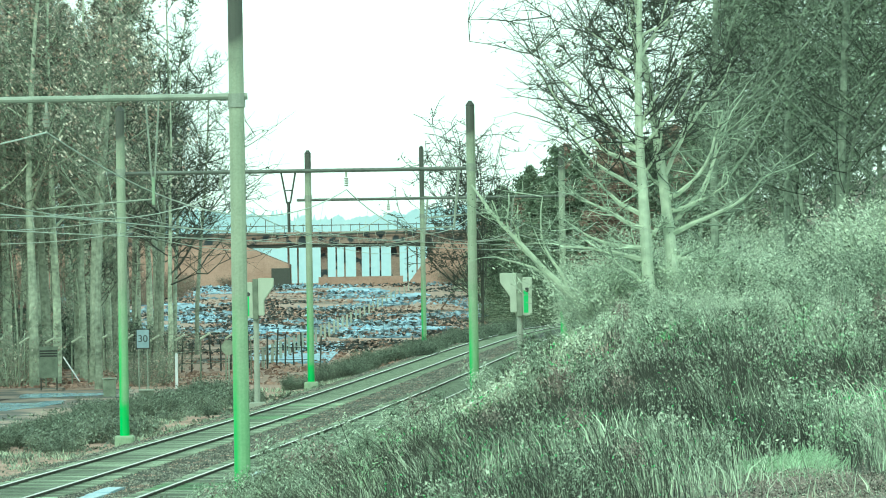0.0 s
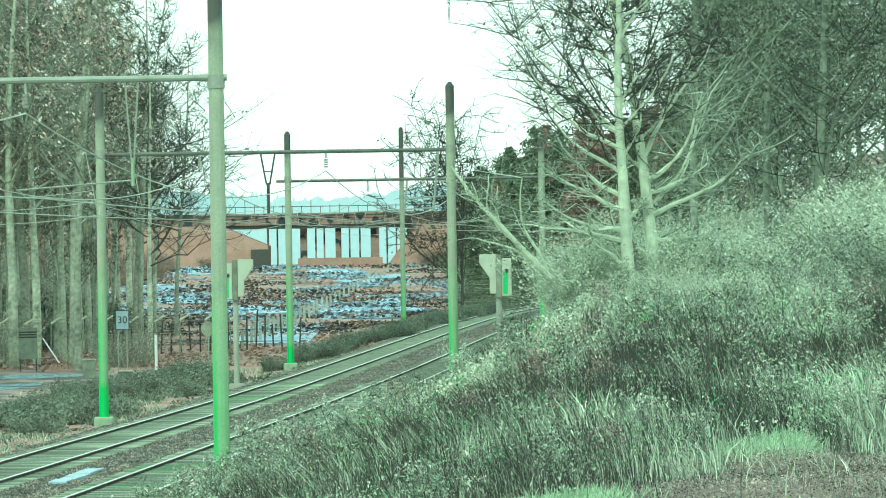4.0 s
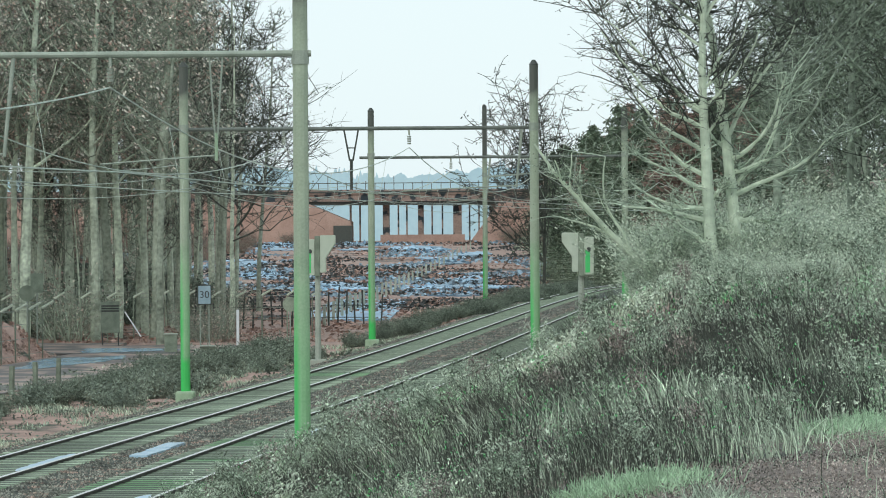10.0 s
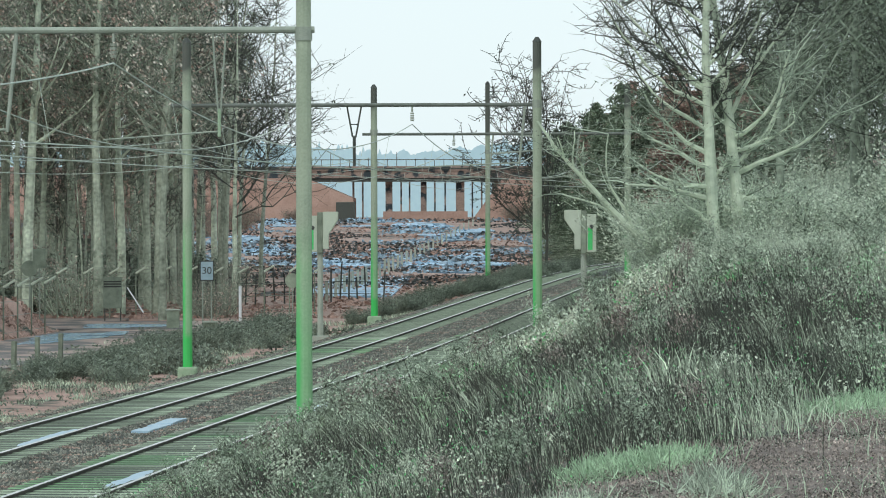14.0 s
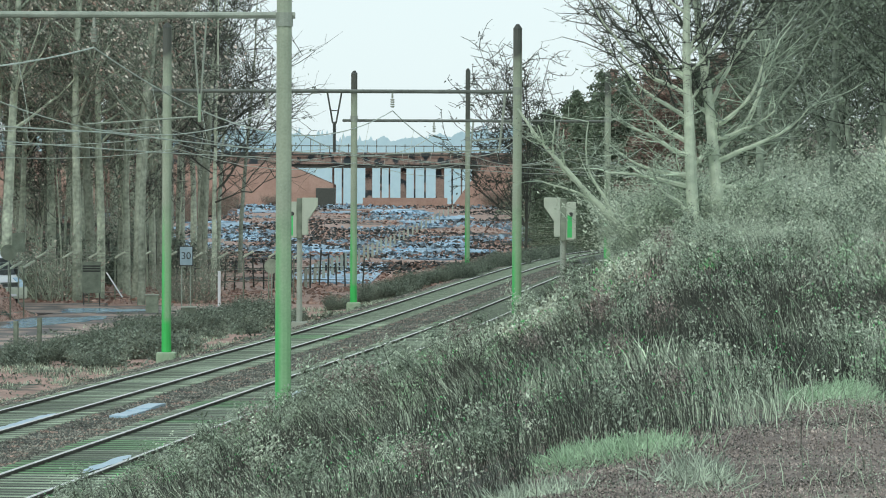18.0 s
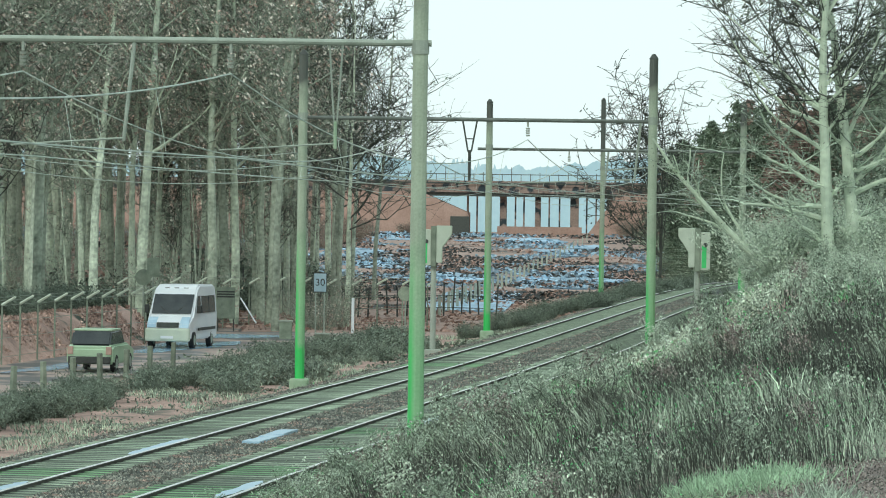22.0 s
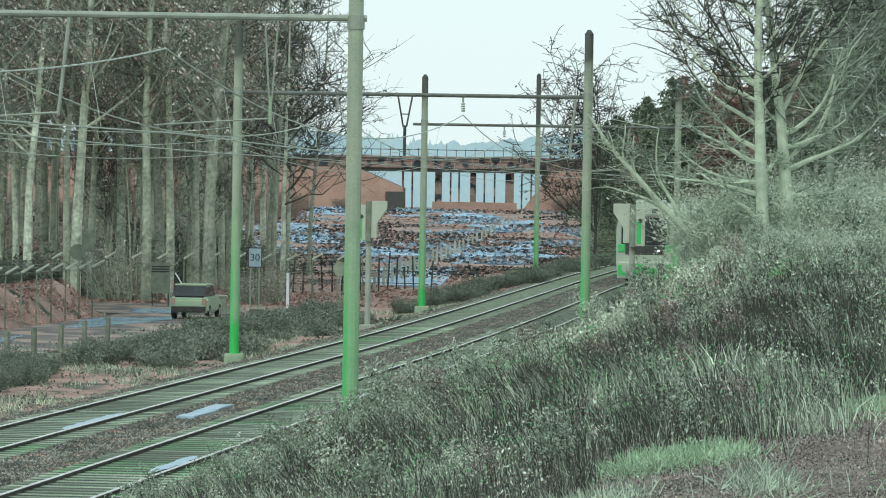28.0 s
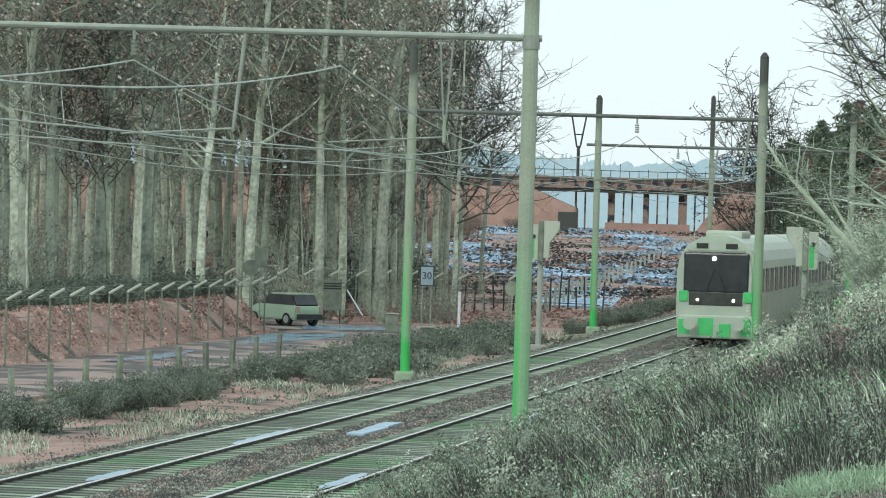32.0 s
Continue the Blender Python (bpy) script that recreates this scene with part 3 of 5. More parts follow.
def make_left_wood():
    protos = [make_tree("woodland_tree", 10 + k, "tall slim pale-trunked tree with sparse leaves in the wood", "trees of the wood",
                        tall=19 + k % 3 * 2, r0=0.2 + 0.05 * (k % 3), first=0.36, limbs=22, reach=6.0, subs=9, twigs=7, twig_r=0.014, leaves=0.62, leaf=0.10) for k in range(6)]
    rng = random.Random(3)
    spots = []
    tries = 0
    while len(spots) < 190 and tries < 12000:
        tries += 1
        y = rng.uniform(160, 330)
        edge = min(-0.060 * y - 0.3, left_rail(y) - 21.5 if y < 206 else 0.0) - 2.0 * rng.random()
        x = rng.uniform(-0.185 * y, edge)
        if all((x - a) ** 2 + ((y - b) * 0.5) ** 2 > 2.0 for a, b in spots) and not 184 < y < 206:
            spots.append((x, y))
    spots.sort(key=lambda p: p[1])
    plant(protos, spots, 8)


def make_edge_trees():
    """Open-crowned trees at the wood's edge, dark twigs against the sky."""
    protos = [make_tree("edge_tree", 150 + k, "open-crowned dark bare tree at the wood's edge", "trees at the wood's edge", "dark_twig", "bark", "dark_leaf",
                        tall=17 + 2 * k, r0=0.16, first=0.3, limbs=16, reach=8.5, subs=8, twigs=7, twig_r=0.016, thin=True, leaves=0.3, leaf=0.09, wander=0.28) for k in range(3)]
    rng = random.Random(151)
    plant(protos, [(-y * rng.uniform(0.051, 0.064), y) for y in (214, 226, 243, 262, 286)], 152, 0.9, 1.1)


def make_saplings():
    """Thin young growth that fills the wood between the trunks."""
    protos = [make_tree("sapling", 110 + k, "thin dark sapling thicket tree in the wood", "saplings of the wood", "dark_twig" if k == 1 else "twig", "bark",
                        tall=8 + 2 * k, r0=0.07, first=0.35, limbs=20, reach=3.2, subs=7, twigs=6, twig_r=0.012, thin=True, leaves=0.5, leaf=0.07) for k in range(4)]
    rng = random.Random(33)
    spots = []
    while len(spots) < 30:
        y = rng.uniform(207, 320)
        x = -y * rng.uniform(0.062, 0.185)
        spots.append((x, y))
    while len(spots) < 40:
        y = rng.uniform(150, 183)
        x = left_rail(y) - rng.uniform(21, 32)
        spots.append((x, y))
    plant(protos, spots, 34, 0.8, 1.3)


def make_right_trees():
    def limbed(tree, rng, base, lean, tall, r0, limbs, twig_r=0.0075, spread=1.0):
        """One stem with chosen limbs: (share of the stem, slant to the side, reach, turn upwards)."""
        wood, fine, low, lv = Tangle(), Tangle(), Tangle(), Tangle()
        spine = bent(rng, base, Vector((lean, 0.02, 1)), tall, 14, 0.05 if spread == 1.0 else 0.085, 0.01 if spread == 1.0 else 0.03)
        wood.stem(spine, r0, r0 * 0.22, 10)
        wood.stem([base + Vector((0, 0, -0.3)), base + Vector((lean * 0.3, 0, 0.3))], r0 * 1.7, r0 * 0.95, 10)
        more = [(rng.uniform(0.45, 1.0), rng.uniform(-1.4, 1.4) * spread + (1 - spread) * lean, rng.uniform(1.2, 2.4) * spread, 0.1 * spread) for _ in range(13 if spread == 1.0 else 4)]
        for share, slant, reach, turn in limbs + more:
            k = min(int(share * 14), 13)
            p = spine[k].lerp(spine[k + 1], share * 14 - k)
            limb = bent(rng, p, Vector((slant, rng.uniform(-0.35, 0.35), 0.75)), reach, 8, 0.24, turn)
            rr = max(0.025, r0 * 0.45 * (1.2 - share))
            wood.stem(limb, rr, 0.012, 6)
            for _ in range(14 if spread == 1.0 else 6):
                fine_or_low = low if share < 0.34 else fine
                q = limb[rng.randint(1, 8)]
                sub = bent(rng, q, Vector((rng.uniform(-1, 1) + 0.4 * slant, rng.uniform(-0.8, 0.8), rng.uniform(-0.1, 1.0))), reach * rng.uniform(0.25, 0.55), 5, 0.2, 0.04)
                fine_or_low.stem(sub, twig_r * 2.4, twig_r * 0.9, 3)
                for _ in range(8):
                    lv.leaf(sub[rng.randint(1, 5)] + Vector((rng.gauss(0, 0.12), rng.gauss(0, 0.12), rng.gauss(0, 0.12))), rng.uniform(0.012, 0.03), rng)
                    fine_or_low.stem(bent(rng, sub[rng.randint(1, 5)], Vector((rng.uniform(-1, 1), rng.uniform(-1, 1), rng.uniform(-0.3, 1))), reach * rng.uniform(0.1, 0.24), 3, 0.25), twig_r * 0.9, twig_r * 0.4, 3)
        wood.make("stem", "pale_bark", tree)
        # backlight put into colour: upper twigs dark against sky, lower ones pale
        fine.make("crown", "dark_twig" if spread == 1.0 else "pale_twig", tree, "fine twigs")
        low.make("lower_crown", "pale_twig", tree, "lower twigs toned pale where the wood lies behind")
        lv.make("foliage", "dark_twig", tree, "small dark buds and leaves")

    two = thing("forked_tree", 4.95, 90, height(4.95, 90) - 0.15, "bare tree with two pale stems on the bank", "tree")
    limbed(two, random.Random(41), Vector((0, 0, 0)), -0.10, 8.5, 0.15, [
        (0.27, -2.4, 1.7, 0.02), (0.30, -1.0, 2.3, 0.10), (0.19, -6.0, 1.9, 0.0), (0.22, -3.0, 1.6, 0.03), (0.24, 1.6, 1.0, 0.04),
        (0.36, -1.3, 2.4, 0.10), (0.42, -0.9, 3.2, 0.06), (0.46, -1.5, 3.0, 0.08), (0.40, 0.7, 1.4, 0.1), (0.12, -2.2, 1.2, 0.05)])
    limbed(two, random.Random(43), Vector((0.55, 0.3, 0.1)), -0.035, 8.5, 0.155, [
        (0.26, 1.0, 3.0, 0.10), (0.30, 2.2, 1.5, 0.04), (0.24, 2.0, 2.4, 0.08), (0.36, -1.0, 1.0, 0.06), (0.38, 0.55, 2.6, 0.10),
        (0.33, 1.3, 2.4, 0.12), (0.18, 3.0, 1.2, 0.02), (0.14, -2.6, 1.0, 0.02), (0.44, 0.9, 2.6, 0.08)])
    lean = thing("leaning_tree", 4.25, 91, height(4.25, 91) - 0.15, "bare pale tree leaning out over the track", "tree")
    limbed(lean, random.Random(45), Vector((0, 0, 0)), -0.86, 4.7, 0.10, [(0.4, -1.8, 1.6, 0.02), (0.3, 1.2, 1.2, 0.04), (0.55, -1.2, 1.5, 0.05), (0.3, -0.2, 2.4, 0.0), (0.22, 0.3, 0.9, 0.06), (0.15, 1.4, 1.5, 0.02)], 0.006, 0.55)
    protos = [make_tree("bank_tree", 60 + k, "spreading tree with small dark leaves on the wooded bank", "trees of the bank", "dark_twig" if k == 3 else "twig", "twig", leaf_mat="dark_leaf", tall=13 + k, r0=0.13, first=0.12, limbs=18, reach=6.5, subs=8, twigs=8, twig_r=0.010, leaves=0.84, leaf=0.07) for k in range(4)]
    rng = random.Random(5)
    spots = []
    while len(spots) < 48:
        y = rng.uniform(116, 230)
        x = left_rail(y) + rng.uniform(15.0, 36.0)
        if x > 0.058 * y + 0.6:
            spots.append((x, y))
    plant(protos, sorted(spots, key=lambda p: p[1]), 6, 0.8, 1.2)


def make_shrub(seed, label, leaf_mat, w, h, stems, leaves, group, name="shrub", leaf=0.05, wood_mat="twig"):
    rng = random.Random(seed)
    s = thing(name, 0, 0, 0, label, "shrub", group)
    wood, lv = Tangle(), Tangle()
    for _ in range(stems):
        a, r = rng.uniform(0, math.tau), w * 0.35 * rng.random()
        pts = bent(rng, Vector((r * math.cos(a), r * math.sin(a), -0.1)), Vector((math.cos(a) * 0.7, math.sin(a) * 0.7, 1.0)), h * rng.uniform(0.6, 1.1), 5, 0.22)
        wood.stem(pts, 0.014, 0.005, 3)
        for _ in range(5):
            q = pts[rng.randint(1, 5)]
            tw = bent(rng, q, Vector((rng.uniform(-1, 1), rng.uniform(-1, 1), rng.uniform(-0.2, 0.9))), h * 0.35, 3, 0.3)
            wood.stem(tw, 0.007, 0.003, 3)
            for _ in range(leaves):
                lv.leaf(tw[rng.randint(0, 3)] + Vector((rng.gauss(0, 0.08), rng.gauss(0, 0.08), rng.gauss(0, 0.08))), leaf * rng.uniform(0.6, 1.3), rng)
    wood.make("thicket", wood_mat, s)
    lv.make("foliage", leaf_mat, s)
    return s


def make_shrubs():
    rng = random.Random(12)
    bank = [make_shrub(70 + k, "pale tangled bramble shrub on the bank", "bramble_leaf", 2.4, 2.1, 120, 10, "shrubs of the bank", leaf=0.044, wood_mat="pale_twig") for k in range(3)]
    spots = []
    while len(spots) < 120:
        y = rng.uniform(93, 190)
        x = left_rail(y) + rng.uniform(12.5, 30)
        if x > 0.046 * y:
            spots.append((x, y))
    plant(bank, spots[:95], 13, 0.35, 0.8)
    plant([copy_thing(b, pose(0, 0, 0)) for b in bank], spots[95:], 18, 0.9, 1.35)
    for _ in range(44):
        y = rng.uniform(92, 150)
        x = y * rng.uniform(0.042, 0.09)
        s = rng.uniform(0.35, 0.8)
        c = copy_thing(bank[_ % 3], pose(x, y, height(x, y) - 0.05, 0, 0, rng.uniform(0, 360)))
        c.scale = (s, s, s)
    for k in range(30):
        x, y = 3.9 + 0.105 * k + rng.uniform(-0.2, 0.2), rng.uniform(90.7, 95.0)
        s = rng.uniform(0.35, 0.85)
        c = copy_thing(bank[k % 3], pose(x, y, height(x, y) - 0.05, 0, 0, rng.uniform(0, 360)))
        c.scale = (s, s, s)
    for k in range(34):
        x, y = rng.uniform(3.9, 7.6), rng.uniform(82, 90)
        s = rng.uniform(0.2, 0.45)
        c = copy_thing(bank[k % 3], pose(x, y, height(x, y) - 0.05, 0, 0, rng.uniform(0, 360)))
        c.scale = (s, s, s)
    dusk = [make_shrub(97 + k, "small dark-leaved bush among the brambles", "dark_leaf", 1.6, 1.3, 60, 9, "dark bushes of the bank", "dark_bush", 0.04) for k in range(2)]
    spots = []
    while len(spots) < 95:
        y = rng.uniform(86, 150)
        x = y * rng.uniform(0.066, 0.12)
        spots.append((x, y))
    plant(dusk, spots, 19, 0.4, 1.3)
    verge = [make_shrub(80 + k, "low dark hedge bush beside the lane", "hedge_leaf", 1.9, 1.1, 90, 16, "hedge along the lane", "hedge_bush", 0.042) for k in range(3)]
    spots = []
    for k in range(75):
        y = 92 + 1.3 * k + rng.uniform(-0.5, 0.5)
        if noise.noise(Vector((y * 0.11, 3.0, 0))) < -0.1:
            continue
        spots.append((left_rail(y) - rng.uniform(7.0, 8.4), y))
    for _ in range(95):
        y = rng.uniform(190, 320)
        spots.append((yard_edge(y) - rng.uniform(0.8, 5.0) + 0.02 * max(0, y - 220), y))
    plant(verge, spots, 14, 0.5, 0.9)
    pale = [make_shrub(84 + k, "low pale dead scrub by the track", "leaf", 1.5, 0.8, 40, 7, "scrub by the track", "scrub") for k in range(2)]
    spots = []
    for _ in range(30):
        y = rng.uniform(132, 185)
        spots.append((left_rail(y) - rng.uniform(4.2, 8.5), y))
    plant(pale, spots, 15, 0.7, 1.3)
    under = [make_shrub(87 + k, "dark undergrowth at the foot of the wood", "hedge_leaf", 2.6, 1.5, 60, 7, "undergrowth of the wood", "undergrowth_bush", 0.09) for k in range(2)]
    spots = []
    for _ in range(26):
        y = rng.uniform(206, 260)
        spots.append((min(yard_edge(y) - 20.5, -0.062 * y) - abs(rng.gauss(0, 6)), y))
    plant(under, spots, 16, 0.8, 1.5)
    spots = [(left_rail(y) - rng.uniform(19.6, 22.5), y) for y in np.arange(118, 186, 0.9)]
    plant([copy_thing(u, pose(0, 0, 0)) for u in under], spots, 26, 0.4, 0.75)
    brush = [make_shrub(95 + k, "thin brushwood with sparse pale leaves in the wood", "wood_leaf", 2.6, 3.4, 55, 5, "brushwood of the wood", "brushwood", 0.055, "pale_twig" if k else "twig") for k in range(3)]
    spots = []
    for _ in range(14):
        y = rng.uniform(150, 184)
        spots.append((left_rail(y) - rng.uniform(24, 31), y))
    for _ in range(30):
        y = rng.uniform(208, 290)
        spots.append((-y * rng.uniform(0.062, 0.18), y))
    plant(brush, spots, 20, 0.6, 1.3)
    rust = [make_shrub(91 + k, "brown-leaved thicket below the bridge", "rust_leaf", 4.0, 3.5, 90, 14, "brown thickets by the bridge", "brown_thicket", 0.08) for k in range(2)]
    spots = [(rng.uniform(5.0, 8.0), rng.uniform(780, 860)) for _ in range(3)] + [(rng.uniform(-80, -36), rng.uniform(500, 860)) for _ in range(26)]
    plant(rust, spots, 17, 0.5, 1.2)


def make_conifers():
    rng = random.Random(21)

    def one(seed, needles="conifer"):
        r = random.Random(seed)
        t = thing("conifer", 0, 0, 0, "dark green conifer on the hill behind the line" if needles == "conifer" else "browned conifer on the hill behind the line", "tree", "conifers on the hill")
        wood, lv = Tangle(), Tangle()
        wood.stem([Vector((0, 0, -0.5)), Vector((0.1, 0, 5)), Vector((0, 0, 10.5))], 0.2, 0.03, 6)
        for i in range(170):
            z = r.uniform(0.6, 10.4)
            a = r.uniform(0, math.tau)
            ln = (11.5 - z) * 0.36 * r.uniform(0.6, 1.25)
            pts = bent(r, Vector((0, 0, z)), Vector((math.cos(a), math.sin(a), 0.1)), ln, 3, 0.1, -0.04)
            wood.stem(pts, 0.03, 0.01, 3)
            for _ in range(26):
                s = r.random()
                q = pts[0].lerp(pts[-1], s) + Vector((r.gauss(0, 0.15), r.gauss(0, 0.15), r.gauss(0, 0.12)))
                lv.leaf(q, r.uniform(0.07, 0.19), r)
        wood.make("trunk", "bark", t)
        lv.make("needles", needles, t)
        return t

    protos = [one(90 + k, "rust_leaf" if k in (3, 6) else "conifer") for k in range(7)]
    spots = []
    while len(spots) < 170:
        y = rng.uniform(430, 840)
        x = rng.uniform(yard_edge(y) + 4.0, 0.075 * y)
        spots.append((x, y))
    while len(spots) < 260:
        y = rng.uniform(600, 880)
        spots.append((yard_edge(y) + 2.0 + 20 * rng.random() ** 1.5, y))
    rng.shuffle(spots)
    plant(protos, spots, 22, 1.2, 1.8)
    low = []
    while len(low) < 70:
        y = rng.uniform(300, 640)
        x = y * rng.uniform(0.0165, 0.045)
        if x < left_rail(y) - 3.5:
            low.append((x, y))
    for k, (x, y) in enumerate(sorted(low)):
        s = rng.uniform(0.3, 0.62) * (0.6 + y / 900)
        c = copy_thing(protos[k % 3], pose(x, y, height(x, y) - 0.1, 0, 0, rng.uniform(0, 360)))
        c.scale = (1.35 * s, 1.35 * s, s)
    birch = thing("birch", 4.25, 296, height(4.25, 296) - 0.1, "sparse birch with a wide fan of dark branches", "tree")
    r = random.Random(77)
    wood, fine, lv = Tangle(), Tangle(), Tangle()
    spine = bent(r, Vector((0, 0, -0.2)), Vector((-0.05, 0, 1)), 9.0, 6, 0.05)
    wood.stem(spine, 0.12, 0.06, 7)
    for k in range(32):
        way = Vector((-1.15 + 0.046 * k + r.uniform(-0.15, 0.15), r.uniform(-0.4, 0.4), 1.0))
        limb = bent(r, spine[r.randint(2, 6)], way, r.uniform(5.0, 8.6), 7, 0.14, 0.03)
        fine.stem(limb, 0.05, 0.022, 4)
        for _ in range(10):
            sub = bent(r, limb[r.randint(2, 7)], Vector((r.uniform(-1, 0.8), r.uniform(-0.7, 0.7), r.uniform(-0.3, 0.9))), r.uniform(0.8, 2.4), 4, 0.25)
            fine.stem(sub, 0.03, 0.02, 3)
            for _ in range(5):
                fine.stem(bent(r, sub[r.randint(1, 4)], Vector((r.uniform(-1, 1), r.uniform(-1, 1), r.uniform(-0.5, 0.8))), r.uniform(0.3, 0.9), 2, 0.3), 0.022, 0.016, 3)
                if r.random() < 0.6:
                    lv.leaf(sub[r.randint(1, 4)] + Vector((r.gauss(0, 0.25), 0, r.gauss(0, 0.25))), r.uniform(0.07, 0.15), r)
    wood.make("trunk", "dark_twig", birch)
    fine.make("crown", "dark_twig", birch, "fan of dark twigs")
    lv.make("foliage", "dark_twig", birch, "few dark leaves")
    big = make_tree("overhanging_tree", 79, "large bare tree reaching out over the bank", "", "dark_twig", tall=14, r0=0.11, first=0.3, limbs=22, reach=8.0, subs=9, twigs=8, twig_r=0.014, thin=True, leaf_mat="dark_twig", leaves=0.55, leaf=0.05, wander=0.22)
    big.matrix_basis = pose(6.5, 118, height(6.5, 118) - 0.1)


make_left_wood()
make_edge_trees()
make_saplings()
make_right_trees()
make_shrubs()
make_conifers()


# ---- grass ----


def make_blades(name, mat, count, seed, ylo, yhi, olo, ohi, hlo, hhi, width, lean, label, power=1.0, clump=0.0, path=0.08):
    rng = np.random.default_rng(seed)
    y = ylo + (yhi - ylo) * rng.random(count) ** power
    off = rng.uniform(olo, ohi, count)
    x = np.array([left_rail(v) for v in y]) + off
    lim = np.abs(x) < 0.2 * y + 1.0
    x, y = x[lim], y[lim]
    if clump:
        keep = np.array([noise.noise(Vector((a * 0.55, b * 0.16, seed))) > clump for a, b in zip(x, y)])
        x, y = x[keep], y[keep]
    keep = np.array([rng.random() < path if on_path(a, b) else True for a, b in zip(x, y)])
    x, y = x[keep], y[keep]
    n = len(x)
    z = np.array([height(a, b) for a, b in zip(x, y)])
    h = rng.uniform(hlo, hhi, n) * np.clip(y / 52, 0.4, 1.0)
    w = width * rng.uniform(0.6, 1.4, n) * (0.6 + y / 90) * np.clip(y / 48, 0.5, 1.0)
    a = rng.uniform(0, math.tau, n)
    lx = rng.normal(-0.16, lean, n) * h
    ly = rng.normal(0, lean, n) * h
    cx, cy = np.cos(a) * w, np.sin(a) * w * 0.4
    v = np.empty((n, 5, 3))
    for k, (s, side) in enumerate(((0, -1), (0, 1), (0.55, 1), (0.55, -1), (1, 0))):
        taper = 1 - 0.45 * s
        v[:, k, 0] = x + cx * side * taper + lx * s * s
        v[:, k, 1] = y + cy * side * taper + ly * s * s
        v[:, k, 2] = z - 0.05 + h * s * (1 - 0.15 * s)
    i = (np.arange(n) * 5)[:, None]
    quads, tris = (i + [0, 1, 2, 3]).tolist(), (i + [3, 2, 4]).tolist()
    ob = raw(name, v.reshape(-1, 3).tolist(), quads + tris, mat)
    tagged(ob, label, "grass", kind="stuff")


def make_weeds(name, mat, count, seed, ylo, yhi, olo, ohi, top, size, label, clump, path=0.04, rest=1.0, grain=1.0):
    """Small leaves of low weeds, gathered in clumps."""
    rng = np.random.default_rng(seed)
    y = ylo + (yhi - ylo) * rng.random(count) ** 1.3
    x = np.array([left_rail(v) for v in y]) + rng.uniform(olo, ohi, count)
    keep = np.array([abs(a) < 0.2 * b + 1 and noise.noise(Vector((a * 0.9 * grain, b * 0.3 * grain, seed))) > clump and rng.random() < (path if on_path(a, b) else rest) for a, b in zip(x, y)])
    x, y = x[keep], y[keep]
    n = len(x)
    z = np.array([height(a, b) for a, b in zip(x, y)]) + top * rng.random(n)
    s = size * rng.uniform(0.5, 1.5, n) * (0.2 + (y / 62) ** 1.6)
    u = rng.normal(size=(n, 3))
    u /= np.linalg.norm(u, axis=1)[:, None]
    w = np.cross(u, rng.normal(size=(n, 3)))
    w /= np.linalg.norm(w, axis=1)[:, None]
    c = np.stack([x, y, z], 1)
    v = np.stack([c - u * s[:, None], c + w * s[:, None] * 0.5, c + u * s[:, None], c - w * s[:, None] * 0.5], 1)
    f = ((np.arange(n) * 4)[:, None] + [0, 1, 2, 3]).tolist()
    tagged(raw(name, v.reshape(-1, 3).tolist(), f, mat), label, "weeds", kind="stuff")


make_blades("tall_grass", "grass", 200000, 31, 20, 150, 6.6, 25, 0.2, 0.7, 0.0082, 0.3, "tall dry grey-green grass over the bank", 1.25, -0.05, 0.1)
make_blades("dead_stalks", "stalk", 70000, 32, 22, 88, 8.5, 24, 0.35, 0.85, 0.006, 0.18, "dark dead weed stalks standing in the grass", 1.2, 0.06, 0.02)
make_blades("green_tufts", "fresh_grass", 60000, 33, 20, 110, 6.2, 24, 0.12, 0.4, 0.006, 0.3, "bright green grass tufts on the bank", 1.2, 0.30)
make_blades("verge_grass", "grass", 60000, 34, 75, 200, -12, -2.0, 0.08, 0.3, 0.008, 0.3, "short dry grass between track and road", 1.3, 0.05)
make_weeds("leaf_litter", "litter", 520000, 35, 17, 50, 12, 26, 0.05, 0.019, "brown leaf litter on the bank path", -2.0, 1.0, 0.3)
make_weeds("dark_litter", "stalk", 200000, 45, 17, 50, 12, 26, 0.05, 0.017, "dark rotten leaves on the bank path", -0.1, 1.0, 0.1)
make_weeds("pale_weeds", "pale_leaf", 90000, 36, 22, 150, 6.0, 25, 0.5, 0.017, "pale grey-green weeds in clumps on the bank", 0.04)
make_weeds("green_weeds", "bright_leaf", 130000, 37, 20, 130, 5.6, 25, 0.4, 0.016, "bright green weeds in clumps on the bank", 0.19)
make_weeds("edge_green", "bright_leaf", 24000, 57, 66, 135, 6.3, 11.5, 0.5, 0.018, "bright green weeds along the ballast", 0.20)
make_weeds("dark_weeds", "stalk", 60000, 38, 22, 150, 7.0, 25, 0.45, 0.018, "dark low weeds on the bank", 0.05)
make_blades("edge_weeds", "grass", 80000, 39, 76, 132, 7.0, 11.5, 0.2, 0.55, 0.006, 0.22, "tall pale weeds along the bank's edge", 1.0, -0.1)
make_weeds("edge_leaves", "haze_leaf", 60000, 58, 74, 130, 6.4, 13, 0.4, 0.022, "pale broad leaves of weeds along the bank's edge", 0.1)
make_weeds("track_weeds", "bright_leaf", 9000, 59, 66, 150, -1.6, 6.2, 0.14, 0.02, "small green weeds in the ballast", 0.3)
